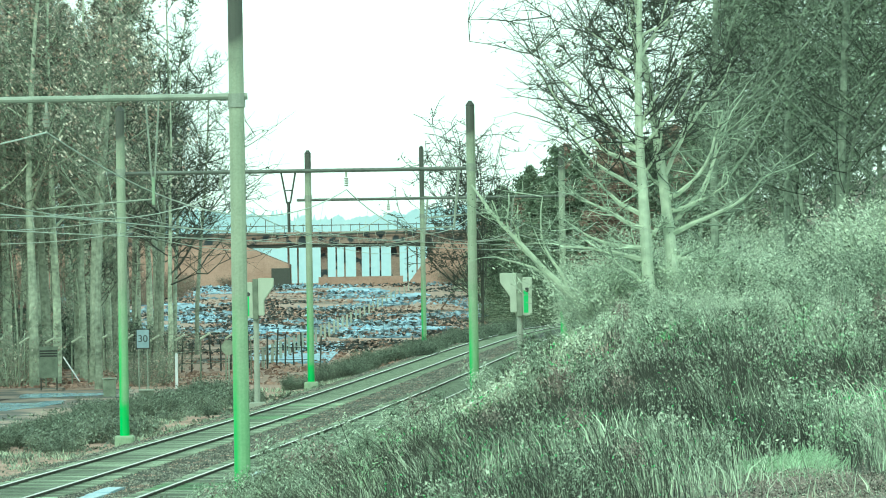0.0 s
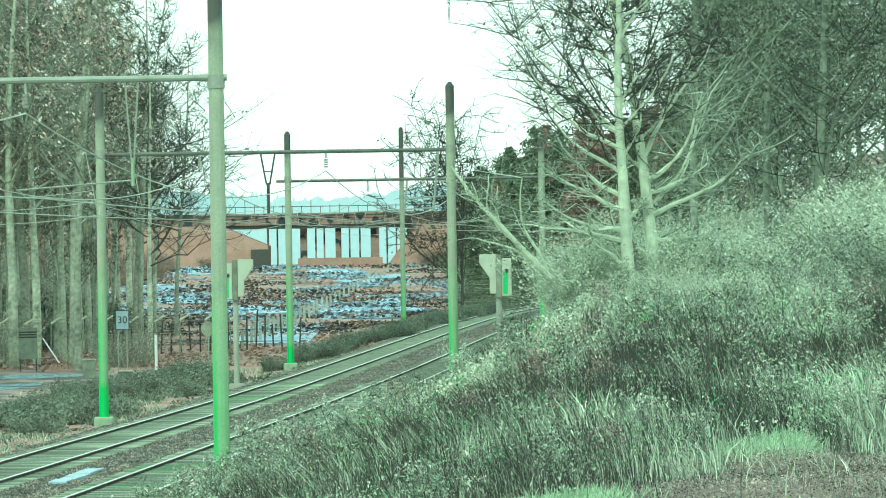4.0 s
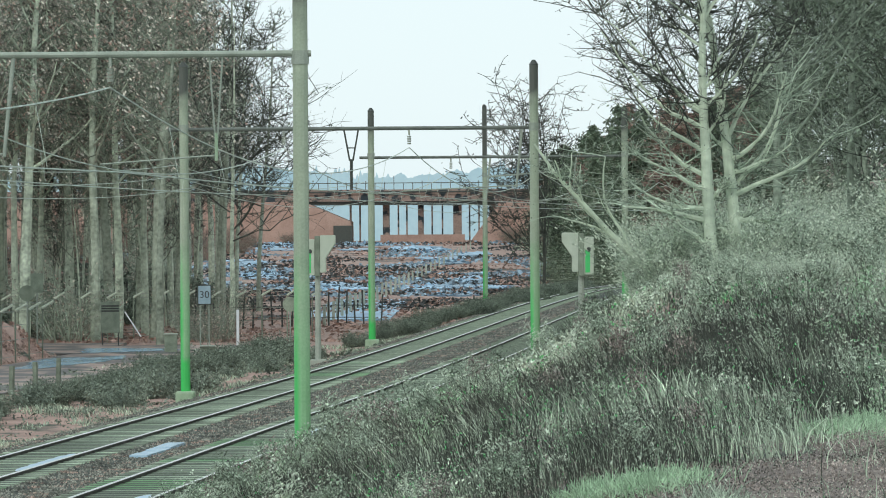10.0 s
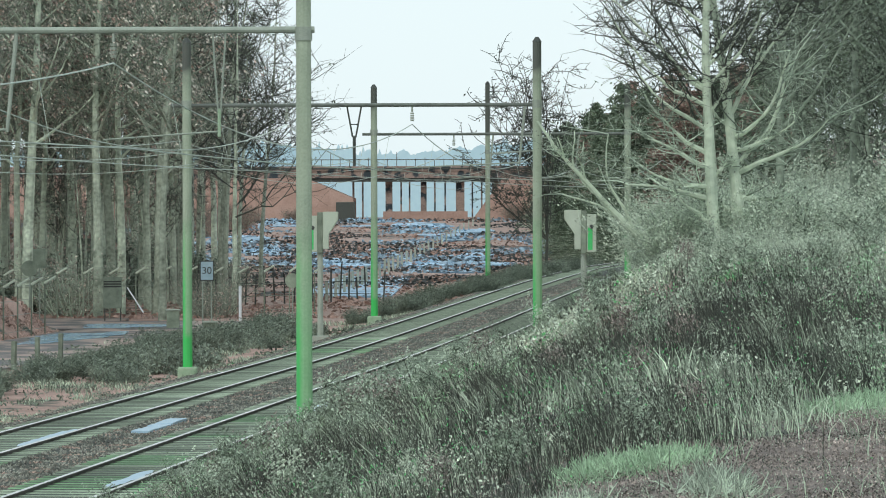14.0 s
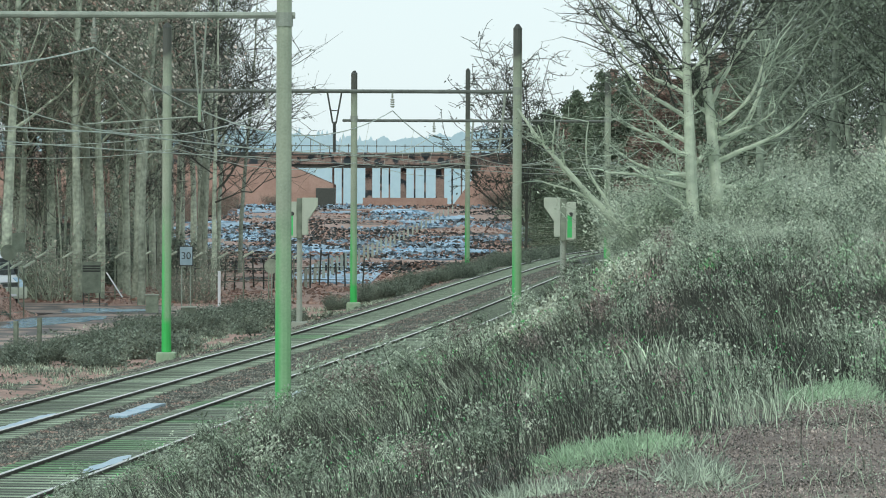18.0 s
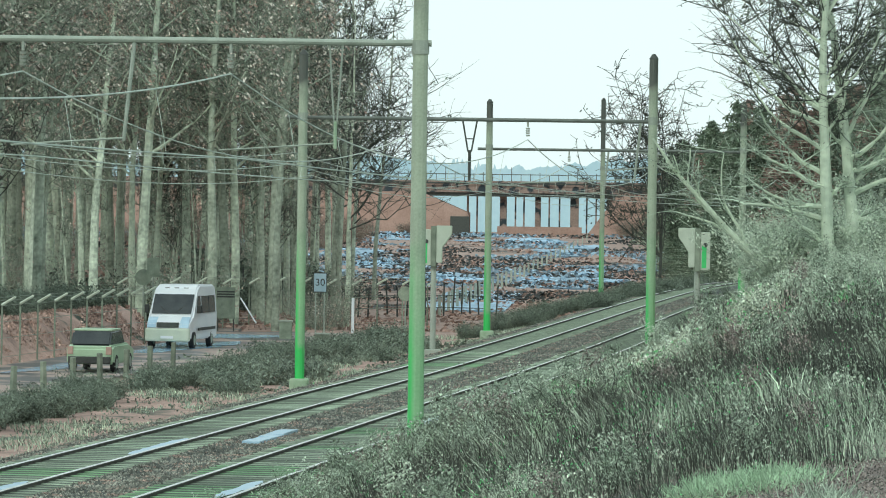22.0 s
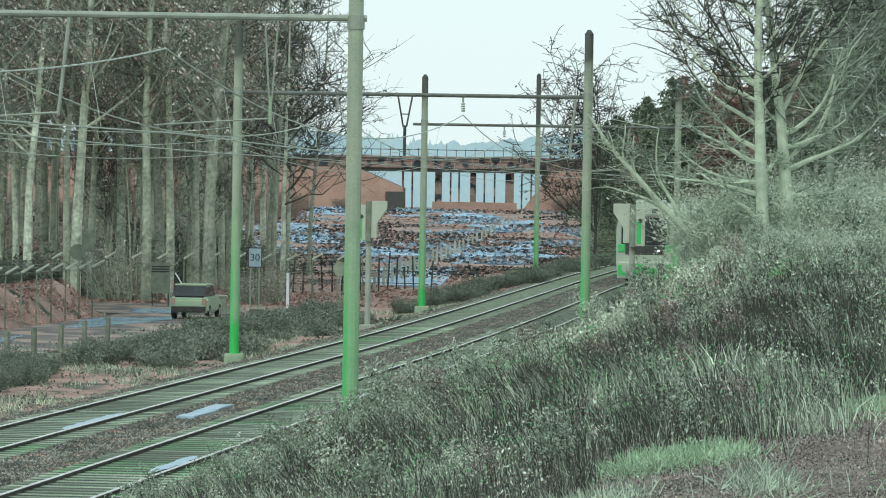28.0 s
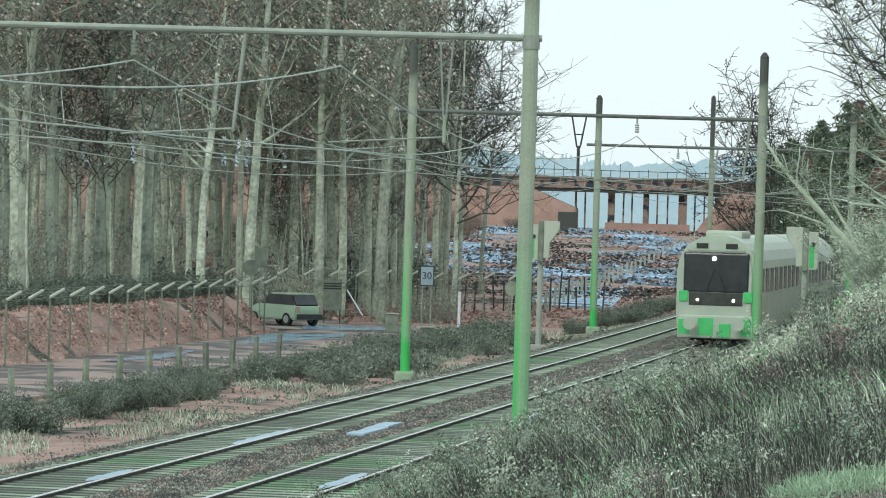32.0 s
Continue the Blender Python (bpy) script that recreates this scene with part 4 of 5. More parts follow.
for k, (x, y, wide) in enumerate(TUFTS):
    rng = random.Random(200 + k)
    tuft = Tangle()
    for _ in range(int(1000 * wide)):
        p = Vector((rng.gauss(0, 0.2 * wide), rng.gauss(0, 0.42), 0))
        p.z = height(x + p.x, y + p.y) - height(x, y) - 0.02
        tuft.stem(bent(rng, p, Vector((rng.uniform(-0.7, 0.9), rng.uniform(-0.5, 0.5), 1)), rng.uniform(0.06, 0.2), 4, 0.25, -0.1), 0.006, 0.002, 3)
    t = tuft.make("grass_tuft", "tuft" if k < 4 else "pale_leaf")
    t.matrix_basis = pose(x, y, height(x, y))
    tagged(t, "fresh green grass tuft on the littered path" if k < 4 else "pale dry grass tuft on the littered path", "grass tuft", kind="stuff")
make_weeds("broad_weeds", "haze_leaf", 60000, 41, 55, 125, 6.0, 16, 0.4, 0.022, "pale broad-leaved weeds in clumps on the bank", 0.22)
make_weeds("pale_litter", "pale_leaf", 200000, 47, 17, 50, 12, 26, 0.06, 0.014, "bleached bits of straw on the bank path", -0.15, 1.0, 0.2)
make_blades("near_green", "tuft", 26000, 48, 17, 25.5, 12, 24, 0.03, 0.12, 0.005, 0.4, "short green grass at the near edge of the path", 1.0, 0.0, 1.0)
make_weeds("pale_clumps", "haze_leaf", 170000, 61, 26, 120, 6.4, 24, 0.5, 0.019, "pale leafy clumps standing in the grass", 0.33, 0.02, 1.0, 1.5)
make_weeds("green_clumps", "bright_leaf", 150000, 63, 20, 120, 6.3, 24, 0.4, 0.018, "bright green leafy clumps in the grass", 0.36, 0.1, 1.0, 1.8)
make_weeds("rusty_clumps", "litter", 140000, 64, 24, 110, 8, 24, 0.45, 0.017, "brown withered leaves in the grass", 0.30, 0.02, 1.0, 1.2)
make_blades("near_grass", "grass", 12000, 67, 19, 46, 11, 22, 0.2, 0.6, 0.0055, 0.4, "dry grass at the near edge of the bank", 1.0, 0.0, 0.1)
make_blades("near_stalks", "stalk", 44000, 69, 24, 72, 10, 22, 0.3, 0.8, 0.006, 0.18, "dark dead stalks at the near edge of the bank", 1.0, -0.16, 0.01)
make_weeds("near_clumps", "haze_leaf", 60000, 68, 19, 46, 11, 22, 0.22, 0.03, "pale leafy clumps near the path", 0.2, 0.05, 1.0, 1.6)
make_weeds("slope_litter", "salmon_litter", 80000, 71, 112, 188, -25, -17.2, 0.06, 0.014, "salmon brown leaves strewn under the wood", -0.2)
make_weeds("slope_brush", "hedge_leaf", 60000, 72, 112, 187, -34, -21.0, 0.6, 0.024, "dark low brush under the wood", -0.05, 1.0, 1.0, 1.3)
make_weeds("verge_specks", "hedge_leaf", 40000, 73, 74, 186, -12.5, -2.2, 0.12, 0.016, "dark weeds on the bare verge", 0.1, 1.0, 1.0, 1.6)
make_weeds("upper_clumps", "weed_leaf", 130000, 74, 60, 104, 8.5, 19, 0.5, 0.018, "pale leafy clumps below the trees", 0.14, 0.02, 1.0, 1.7)
make_blades("bramble_canes", "pale_twig", 17000, 76, 91, 140, 13.5, 30, 0.5, 1.8, 0.006, 0.3, "pale dead canes among the brambles", 1.2, 0.0)

# ---- single weeds of the bank ----
def make_weed(seed, leaf_mat, label, tall, heads, crowd):
    """A dead weed: a few slanting stems with side shoots and soft heads of small leaves."""
    rng = random.Random(seed)
    w = thing("weed_plant", 0, 0, 0, label, "weed", "weeds of the bank")
    stems, soft = Tangle(), Tangle()
    for _ in range(rng.randint(4, 7)):
        foot = Vector((rng.gauss(0, 0.09), rng.gauss(0, 0.09), -0.1))
        line = bent(rng, foot, Vector((rng.gauss(-0.08, 0.22), rng.gauss(0, 0.2), 1)), tall * rng.uniform(0.6, 1.1), 6, 0.08)
        stems.stem(line, 0.011, 0.004, 3)
        tips = [line[-1], line[-2]]
        for _ in range(heads):
            shoot = bent(rng, line[rng.randint(3, 6)], Vector((rng.uniform(-1, 1), rng.uniform(-1, 1), 0.7)), tall * rng.uniform(0.12, 0.28), 3, 0.2)
            stems.stem(shoot, 0.006, 0.003, 3)
            tips.append(shoot[-1])
        for tip in tips:
            r = rng.uniform(0.04, 0.09)
            for _ in range(crowd):
                soft.leaf(tip + Vector((rng.gauss(0, r), rng.gauss(0, r), rng.gauss(0, r * 1.2))), rng.uniform(0.017, 0.04), rng)
    stems.make("thicket", "weed_stem", w)
    soft.make("foliage", leaf_mat, w, "soft withered heads")
    return w


def make_weed_plants():
    rng = random.Random(301)
    protos = [make_weed(310 + k, m, "dead weed with %s withered heads on the bank" % c, 0.95 + 0.1 * (k % 3), 3 + k % 3, 16 + 5 * (k % 2))
              for k, (m, c) in enumerate((("weed_leaf", "pale"), ("haze_leaf", "bleached"), ("weed_leaf", "pale"), ("litter", "brownish"), ("dark_leaf", "dark"), ("weed_leaf", "pale"), ("tuft", "greenish")))]
    spots = []
    while len(spots) < 130:
        y = rng.uniform(57, 88)
        spots.append((left_rail(y) + rng.uniform(6.8, 11.0), y))
    while len(spots) < 160:
        y = rng.uniform(88, 132)
        spots.append((left_rail(y) + rng.uniform(6.6, 9.4), y))
    while len(spots) < 295:
        y = rng.uniform(30, 100)
        x = left_rail(y) + rng.uniform(8, 20)
        if abs(x) < 0.16 * y and not on_path(x, y):
            spots.append((x, y))
    for k, (x, y) in enumerate(spots):
        m = pose(x, y, height(x, y) - 0.02, rng.gauss(0, 5), rng.gauss(-2, 6), rng.uniform(0, 360))
        s = rng.uniform(0.7, 1.15) * min(1.0, max(0.45, y / 70)) * (0.62 if y > 88 else 0.8 if x - left_rail(y) < 9 else 0.95)
        ob = protos[k] if k < len(protos) else copy_thing(protos[k % len(protos)], m)
        ob.matrix_basis = m
        ob.scale = (s, s, s)


make_weed_plants()

# ---- far setting ----
def make_far():
    rng = random.Random(2)
    ridge, faces, n = [], [], 900
    for i in range(n):
        x = -330 + 660 * i / (n - 1)
        h = 31 + 6 * noise.noise(Vector((x * 0.012, 0, 0))) + 2.2 * noise.noise(Vector((x * 0.2, 0, 5))) + rng.uniform(0, 1.0) + (rng.uniform(1, 4) if rng.random() < 0.12 else 0)
        ridge += [(x, 1900, -8), (x, 1900, h)]
    faces = [(2 * i, 2 * i + 2, 2 * i + 3, 2 * i + 1) for i in range(n - 1)]
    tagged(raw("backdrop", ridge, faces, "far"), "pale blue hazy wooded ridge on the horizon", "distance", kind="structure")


def make_bridge():
    b = thing("road_bridge", 0, 900, 0, "salmon concrete road bridge over the yard with slim piers", "bridge")
    bm = bmesh.new()
    box(bm, -160, 90, -6, 6, 10.7, 12.4)
    part("deck", bm, "bridge", b)
    bm = bmesh.new()
    box(bm, -160, 90, -6.4, -6.0, 12.2, 13.2)
    part("parapet", bm, "bridge", b)
    bm = bmesh.new()
    box(bm, -160, 90, -5.4, -4.8, 9.9, 10.7)
    part("girder", bm, "dark_steel", b)
    for x, w in ((-10.4, 0.7), (-2.8, 0.9), (-6.7, 0.6), (1.0, 0.8), (6.0, 0.9), (-9.1, 0.16), (-8.2, 0.16), (-5.5, 0.16), (-4.4, 0.16), (-1.5, 0.16), (-0.5, 0.16), (-14.2, 0.2), (-13.2, 0.16), (-12.2, 0.16)):
        bm = bmesh.new()
        box(bm, 2 * x - w, 2 * x + w, -0.6 - 2 * w, 0.6 + 2 * w, 0.5, 10.7)
        part("pier", bm, "bridge", b)
    bm = bmesh.new()
    box(bm, -22, -4, -3.1, -2.6, 0.5, 3.6)
    part("low_wall", bm, "brick", b)
    for outline in ([(-160, 0.5), (-28, 0.5), (-28, 6.4), (-38, 10.65), (-160, 10.65)], [(90, 0.5), (-4.0, 0.5), (-2.5, 2.5), (3.5, 10.65), (90, 10.65)]):
        bm = bmesh.new()
        a = [bm.verts.new((x, -14, z)) for x, z in outline]
        c = [bm.verts.new((x, 5.9, z)) for x, z in outline]
        bm.faces.new(a)
        bm.faces.new(c[::-1])
        for k in range(5):
            bm.faces.new((a[k], c[k], c[(k + 1) % 5], a[(k + 1) % 5]))
        bmesh.ops.recalc_face_normals(bm, faces=bm.faces)
        part("abutment", bm, "brick", b, "salmon brick abutment with a sloping top")
    # dark box stands in for the shadow at the abutment's end
    bm = bmesh.new()
    box(bm, -31.6, -27.6, -14.5, -13.6, 1.2, 5.6, 0.1)
    part("doorway", bm, "dark_steel", b, "shade under the abutment end, built as a dark box")
    bm = bmesh.new()
    box(bm, -62, 14, -6.6, -6.45, 12.55, 12.85)
    part("pipe", bm, "dark_steel", b)
    for k in range(80):
        bm = bmesh.new()
        x = -95 + 2.0 * k
        box(bm, x - 0.07, x + 0.07, -6.3, -6.15, 13.2, 14.5 + (1.6 if k % 7 == 3 else 0.25 * (k % 3)))
        part("railing_post", bm, "dark_steel", b)
    bm = bmesh.new()
    box(bm, -95, 61, -6.33, -6.18, 14.5, 14.66)
    part("handrail", bm, "dark_steel", b)


def make_rubble():
    """Brush, sheets and broken brick, strewn over the yard in bands."""
    rng = np.random.default_rng(9)
    for name, mat, n, near, far, size, level, label in (
            ("dark_brush", "rubble_dark", 40000, 285, 860, 0.17, -0.04, "dark brush heaps in the yard"),
            ("salmon_rubble", "rubble_salmon", 30000, 207, 860, 0.17, -0.05, "salmon broken brick heaps in the yard"),
            ("pale_scraps", "rubble_blue", 26000, 340, 860, 0.2, 0.06, "pale blue sheets and slabs strewn in the yard")):
        y = 1 / rng.uniform(1 / far, 1 / near, n)
        x = np.array([yard_edge(v) for v in y]) + rng.uniform(-0.16, 0.004, n) * y - 1.5
        keep = np.array([noise.noise(Vector((a / b * 45, 7000 / b, near * 0.37))) > level for a, b in zip(x, y)])
        x, y = x[keep], y[keep]
        n = len(x)
        s = size * rng.uniform(0.4, 1.3, n) * (0.4 + y / 420)
        z = np.array([height(a, b) for a, b in zip(x, y)]) + s * rng.random(n) * 0.9
        u = rng.normal(size=(n, 3)) * (1.6, 1, 0.45)
        u /= np.linalg.norm(u, axis=1)[:, None]
        w = np.cross(u, rng.normal(size=(n, 3)))
        w /= np.linalg.norm(w, axis=1)[:, None]
        c = np.stack([x, y, z], 1)
        v = np.stack([c - u * s[:, None], c + w * s[:, None] * 0.4, c + u * s[:, None], c - w * s[:, None] * 0.6], 1)
        f = ((np.arange(n) * 4)[:, None] + [0, 1, 2, 3]).tolist()
        tagged(raw(name, v.reshape(-1, 3).tolist(), f, mat), label, "rubble", kind="stuff")
    sheets = random.Random(19)
    verts, faces = [], []
    for _ in range(95):
        y = 1 / sheets.uniform(1 / 830, 1 / 330)
        cx = yard_edge(y) - sheets.uniform(0.012, 0.125) * y
        if noise.noise(Vector((cx / y * 30, 5200 / y, 4.4))) < -0.06:
            continue
        w, l, first = sheets.uniform(1.2, 4.5) * y / 500, sheets.uniform(5, 17) * (y / 450) ** 1.6, len(verts)
        for i in range(22):
            a = i * math.tau / 22
            k = sheets.uniform(0.6, 1.1)
            px, py = cx + w * k * math.cos(a), y + l * k * math.sin(a)
            verts.append((px, py, height(px, py) + 0.10 + sheets.uniform(0, 0.1)))
        verts += [(v[0], v[1], v[2] - 0.5) for v in verts[first:first + 22]]
        faces.append(tuple(range(first, first + 22)))
        faces += [(first + i, first + 22 + i, first + 22 + (i + 1) % 22, first + (i + 1) % 22) for i in range(22)]
    tagged(raw("pale_sheets", verts, faces, "sheet"), "pale blue ragged sheets lying over the yard", "sheets", kind="stuff")
    pad = thing("yard_pad", -8.6, 292, height(-8.6, 292), "pale blue wet concrete pad in the yard", "concrete pad")
    for i in range(2):
        for k in range(6):
            bm = bmesh.new()
            box(bm, -2.9 + 2.9 * i, -0.06 + 2.9 * i, -36 + 12 * k, -24.1 + 12 * k, -0.2, 0.14 + 0.01 * ((i + k) % 3), 0.02)
            part("slab", bm, "sheet", pad)


make_rubble()
make_far()
make_bridge()


# ---- road and vehicles ----
def road_x(y):
    return left_rail(y) - 13.7


ROAD_Z = -0.52


def road_z(y):
    return ROAD_Z if y < 203 else max(ROAD_Z, max(height(road_x(y) + k, y) for k in (-3, 0, 3)) + 0.05)


def make_road():
    verts, faces = [], []
    ys = np.arange(60, 204, 3.0)
    for y in ys:
        c = road_x(y)
        z = road_z(y)
        verts += [(c - 3.0, y, z), (c + 3.0, y, z), (c + 3.0, y, z - 0.4), (c - 3.0, y, z - 0.4)]
    for j in range(len(ys) - 1):
        a, b = j * 4, j * 4 + 4
        faces += [(a, a + 1, b + 1, b), (a + 1, a + 2, b + 2, b + 1), (a + 3, a, b, b + 3)]
    tagged(raw("road", verts, faces, "road"), "damp asphalt lane along the wood", "road", kind="structure")
    bm = bmesh.new()
    box(bm, -60, -9.5, 188.5, 200.5, ROAD_Z - 0.4, ROAD_Z + 0.004)
    box(bm, -60, -17.5, 200.5, 206.0, ROAD_Z - 0.4, ROAD_Z + 0.004)
    tagged(part("road_junction", bm, "road"), "damp asphalt side road at the bend", "road", kind="structure")


make_road()


def wheel(parent, x, y, r, w=0.2):
    bm = bmesh.new()
    tube(bm, (-w / 2, 0, 0), (w / 2, 0, 0), r, r, 20)
    ob = part("wheel", bm, "rubber", parent, "black tyre")
    ob.matrix_basis = pose(x, y, r)
    bm = bmesh.new()
    tube(bm, (-w / 2 - 0.01, 0, 0), (w / 2 + 0.01, 0, 0), r * 0.6, r * 0.6, 14)
    part("rim", bm, "steel", ob)


def make_van():
    """A high-roofed van, nose towards -y."""
    v = thing("van", 0, 0, 0, "white high-roofed delivery van with dark windows", "van")
    side = [(-2.72, 0.35), (2.75, 0.35), (2.78, 1.3), (2.7, 2.45), (2.5, 2.6), (-0.55, 2.62), (-0.95, 2.5), (-1.25, 2.28), (-2.05, 1.36), (-2.62, 1.08), (-2.8, 0.75)]
    bm = bmesh.new()
    prism(bm, side, -0.98, 0.98)
    for vt in bm.verts:
        if vt.co.z > 1.3:
            vt.co.x *= 1 - 0.075 * (vt.co.z - 1.3)
        if vt.co.y < -2.5:
            vt.co.x *= 0.9
        elif vt.co.y < -1.9 and vt.co.z > 1.2:
            vt.co.x *= 0.96
    bmesh.ops.bevel(bm, geom=list(bm.edges), offset=0.07, segments=3, affect="EDGES")
    part("body", bm, "white", v)
    bm = bmesh.new()
    prism(bm, [(-1.33, 2.2), (-2.0, 1.43), (-2.04, 1.45), (-1.37, 2.23)], -0.83, 0.83)
    part("windscreen", bm, "glass", v, "wide dark windscreen")
    for s in (-1, 1):
        bm = bmesh.new()
        tube(bm, (s * 0.12, -2.06, 1.43), (s * 0.55, -1.75, 1.78), 0.015, 0.012, 6)
        part("wiper", bm, "black", v)
        for y0, y1 in ((-1.45, -0.6), (-0.35, 1.0), (1.15, 2.4)):
            bm = bmesh.new()
            a = [bm.verts.new((s * (0.99 - 0.075 * (z - 1.3)), y, z)) for y, z in ((y0, 1.45), (y1, 1.45), (y1, 2.15), (y0 + (0.35 if y0 < -1 else 0), 2.15))]
            b = [bm.verts.new((p.co.x - s * 0.05, p.co.y, p.co.z)) for p in a]
            bm.faces.new(a)
            bm.faces.new(b[::-1])
            for k in range(4):
                bm.faces.new((a[k], b[k], b[(k + 1) % 4], a[(k + 1) % 4]))
            bmesh.ops.recalc_face_normals(bm, faces=bm.faces)
            part("side_window", bm, "glass", v)
        bm = bmesh.new()
        prism(bm, [(-2.78, 0.87), (-2.4, 0.9), (-2.2, 1.3), (-2.52, 1.17)], s * 0.68 - 0.18, s * 0.68 + 0.18)
        part("headlight", bm, "slab", v, "clear headlight")
        bm = bmesh.new()
        box(bm, s * 1.1 - 0.09, s * 1.1 + 0.09, -1.75, -1.62, 1.45, 1.8, 0.03)
        part("mirror", bm, "black", v)
        bm = bmesh.new()
        box(bm, min(s * 0.96, s * 0.995), max(s * 0.96, s * 0.995), -1.2, 2.4, 0.72, 0.84, 0.01)
        part("side_strip", bm, "black", v)
        for y in (-1.85, 1.75):
            wheel(v, s * 0.86, y, 0.34)
    bm = bmesh.new()
    box(bm, -0.93, 0.93, -2.9, -2.55, 0.3, 0.84, 0.09)
    part("bumper", bm, "housing", v, "pale greenish front bumper")
    bm = bmesh.new()
    box(bm, -0.46, 0.46, -2.8, -2.6, 0.88, 1.08, 0.02)
    part("grille", bm, "dark_steel", v)
    bm = bmesh.new()
    box(bm, -0.26, 0.26, -2.92, -2.89, 0.42, 0.53, 0.005)
    part("plate", bm, "white", v, "plain blank plate")
    bm = bmesh.new()
    for x in (-0.4, 0.0, 0.4):
        box(bm, x - 0.1, x + 0.1, -0.98, -0.9, 2.44, 2.5, 0.01)
    part("roof_marker", bm, "glass", v)
    return v


def make_car(paint, label):
    c = thing("car", 0, 0, 0, label, "car")
    bm = bmesh.new()
    prism(bm, [(-1.9, 0.28), (1.85, 0.28), (1.9, 0.85), (1.7, 0.95), (-0.9, 0.98), (-1.85, 0.78)], -0.82, 0.82)
    bmesh.ops.bevel(bm, geom=list(bm.edges), offset=0.07, segments=2, affect="EDGES")
    part("body", bm, paint, c)
    bm = bmesh.new()
    prism(bm, [(-0.95, 0.93), (1.75, 0.93), (1.45, 1.42), (-0.2, 1.47)], -0.7, 0.7)
    bmesh.ops.bevel(bm, geom=list(bm.edges), offset=0.06, segments=2, affect="EDGES")
    part("cabin", bm, "glass", c, "dark glazed cabin")
    bm = bmesh.new()
    box(bm, -0.68, 0.68, -0.15, 1.4, 1.43, 1.5, 0.02)
    part("roof", bm, paint, c)
    for s in (-1, 1):
        bm = bmesh.new()
        box(bm, s * 0.62 - 0.14, s * 0.62 + 0.14, -1.9, -1.8, 0.6, 0.76, 0.02)
        part("headlight", bm, "white", c)
        bm = bmesh.new()
        box(bm, s * 0.68 - 0.1, s * 0.68 + 0.1, 1.84, 1.92, 0.62, 0.9, 0.02)
        part("tail_light", bm, "brick", c)
        for y in (-1.2, 1.2):
            wheel(c, s * 0.74, y, 0.3, 0.18)
    bm = bmesh.new()
    box(bm, -0.75, 0.75, 1.86, 1.96, 0.3, 0.55, 0.03)
    part("rear_bumper", bm, "black", c)
    return c


van = make_van()
car_away = make_car("car_paint", "small pale green hatchback driving along the lane")


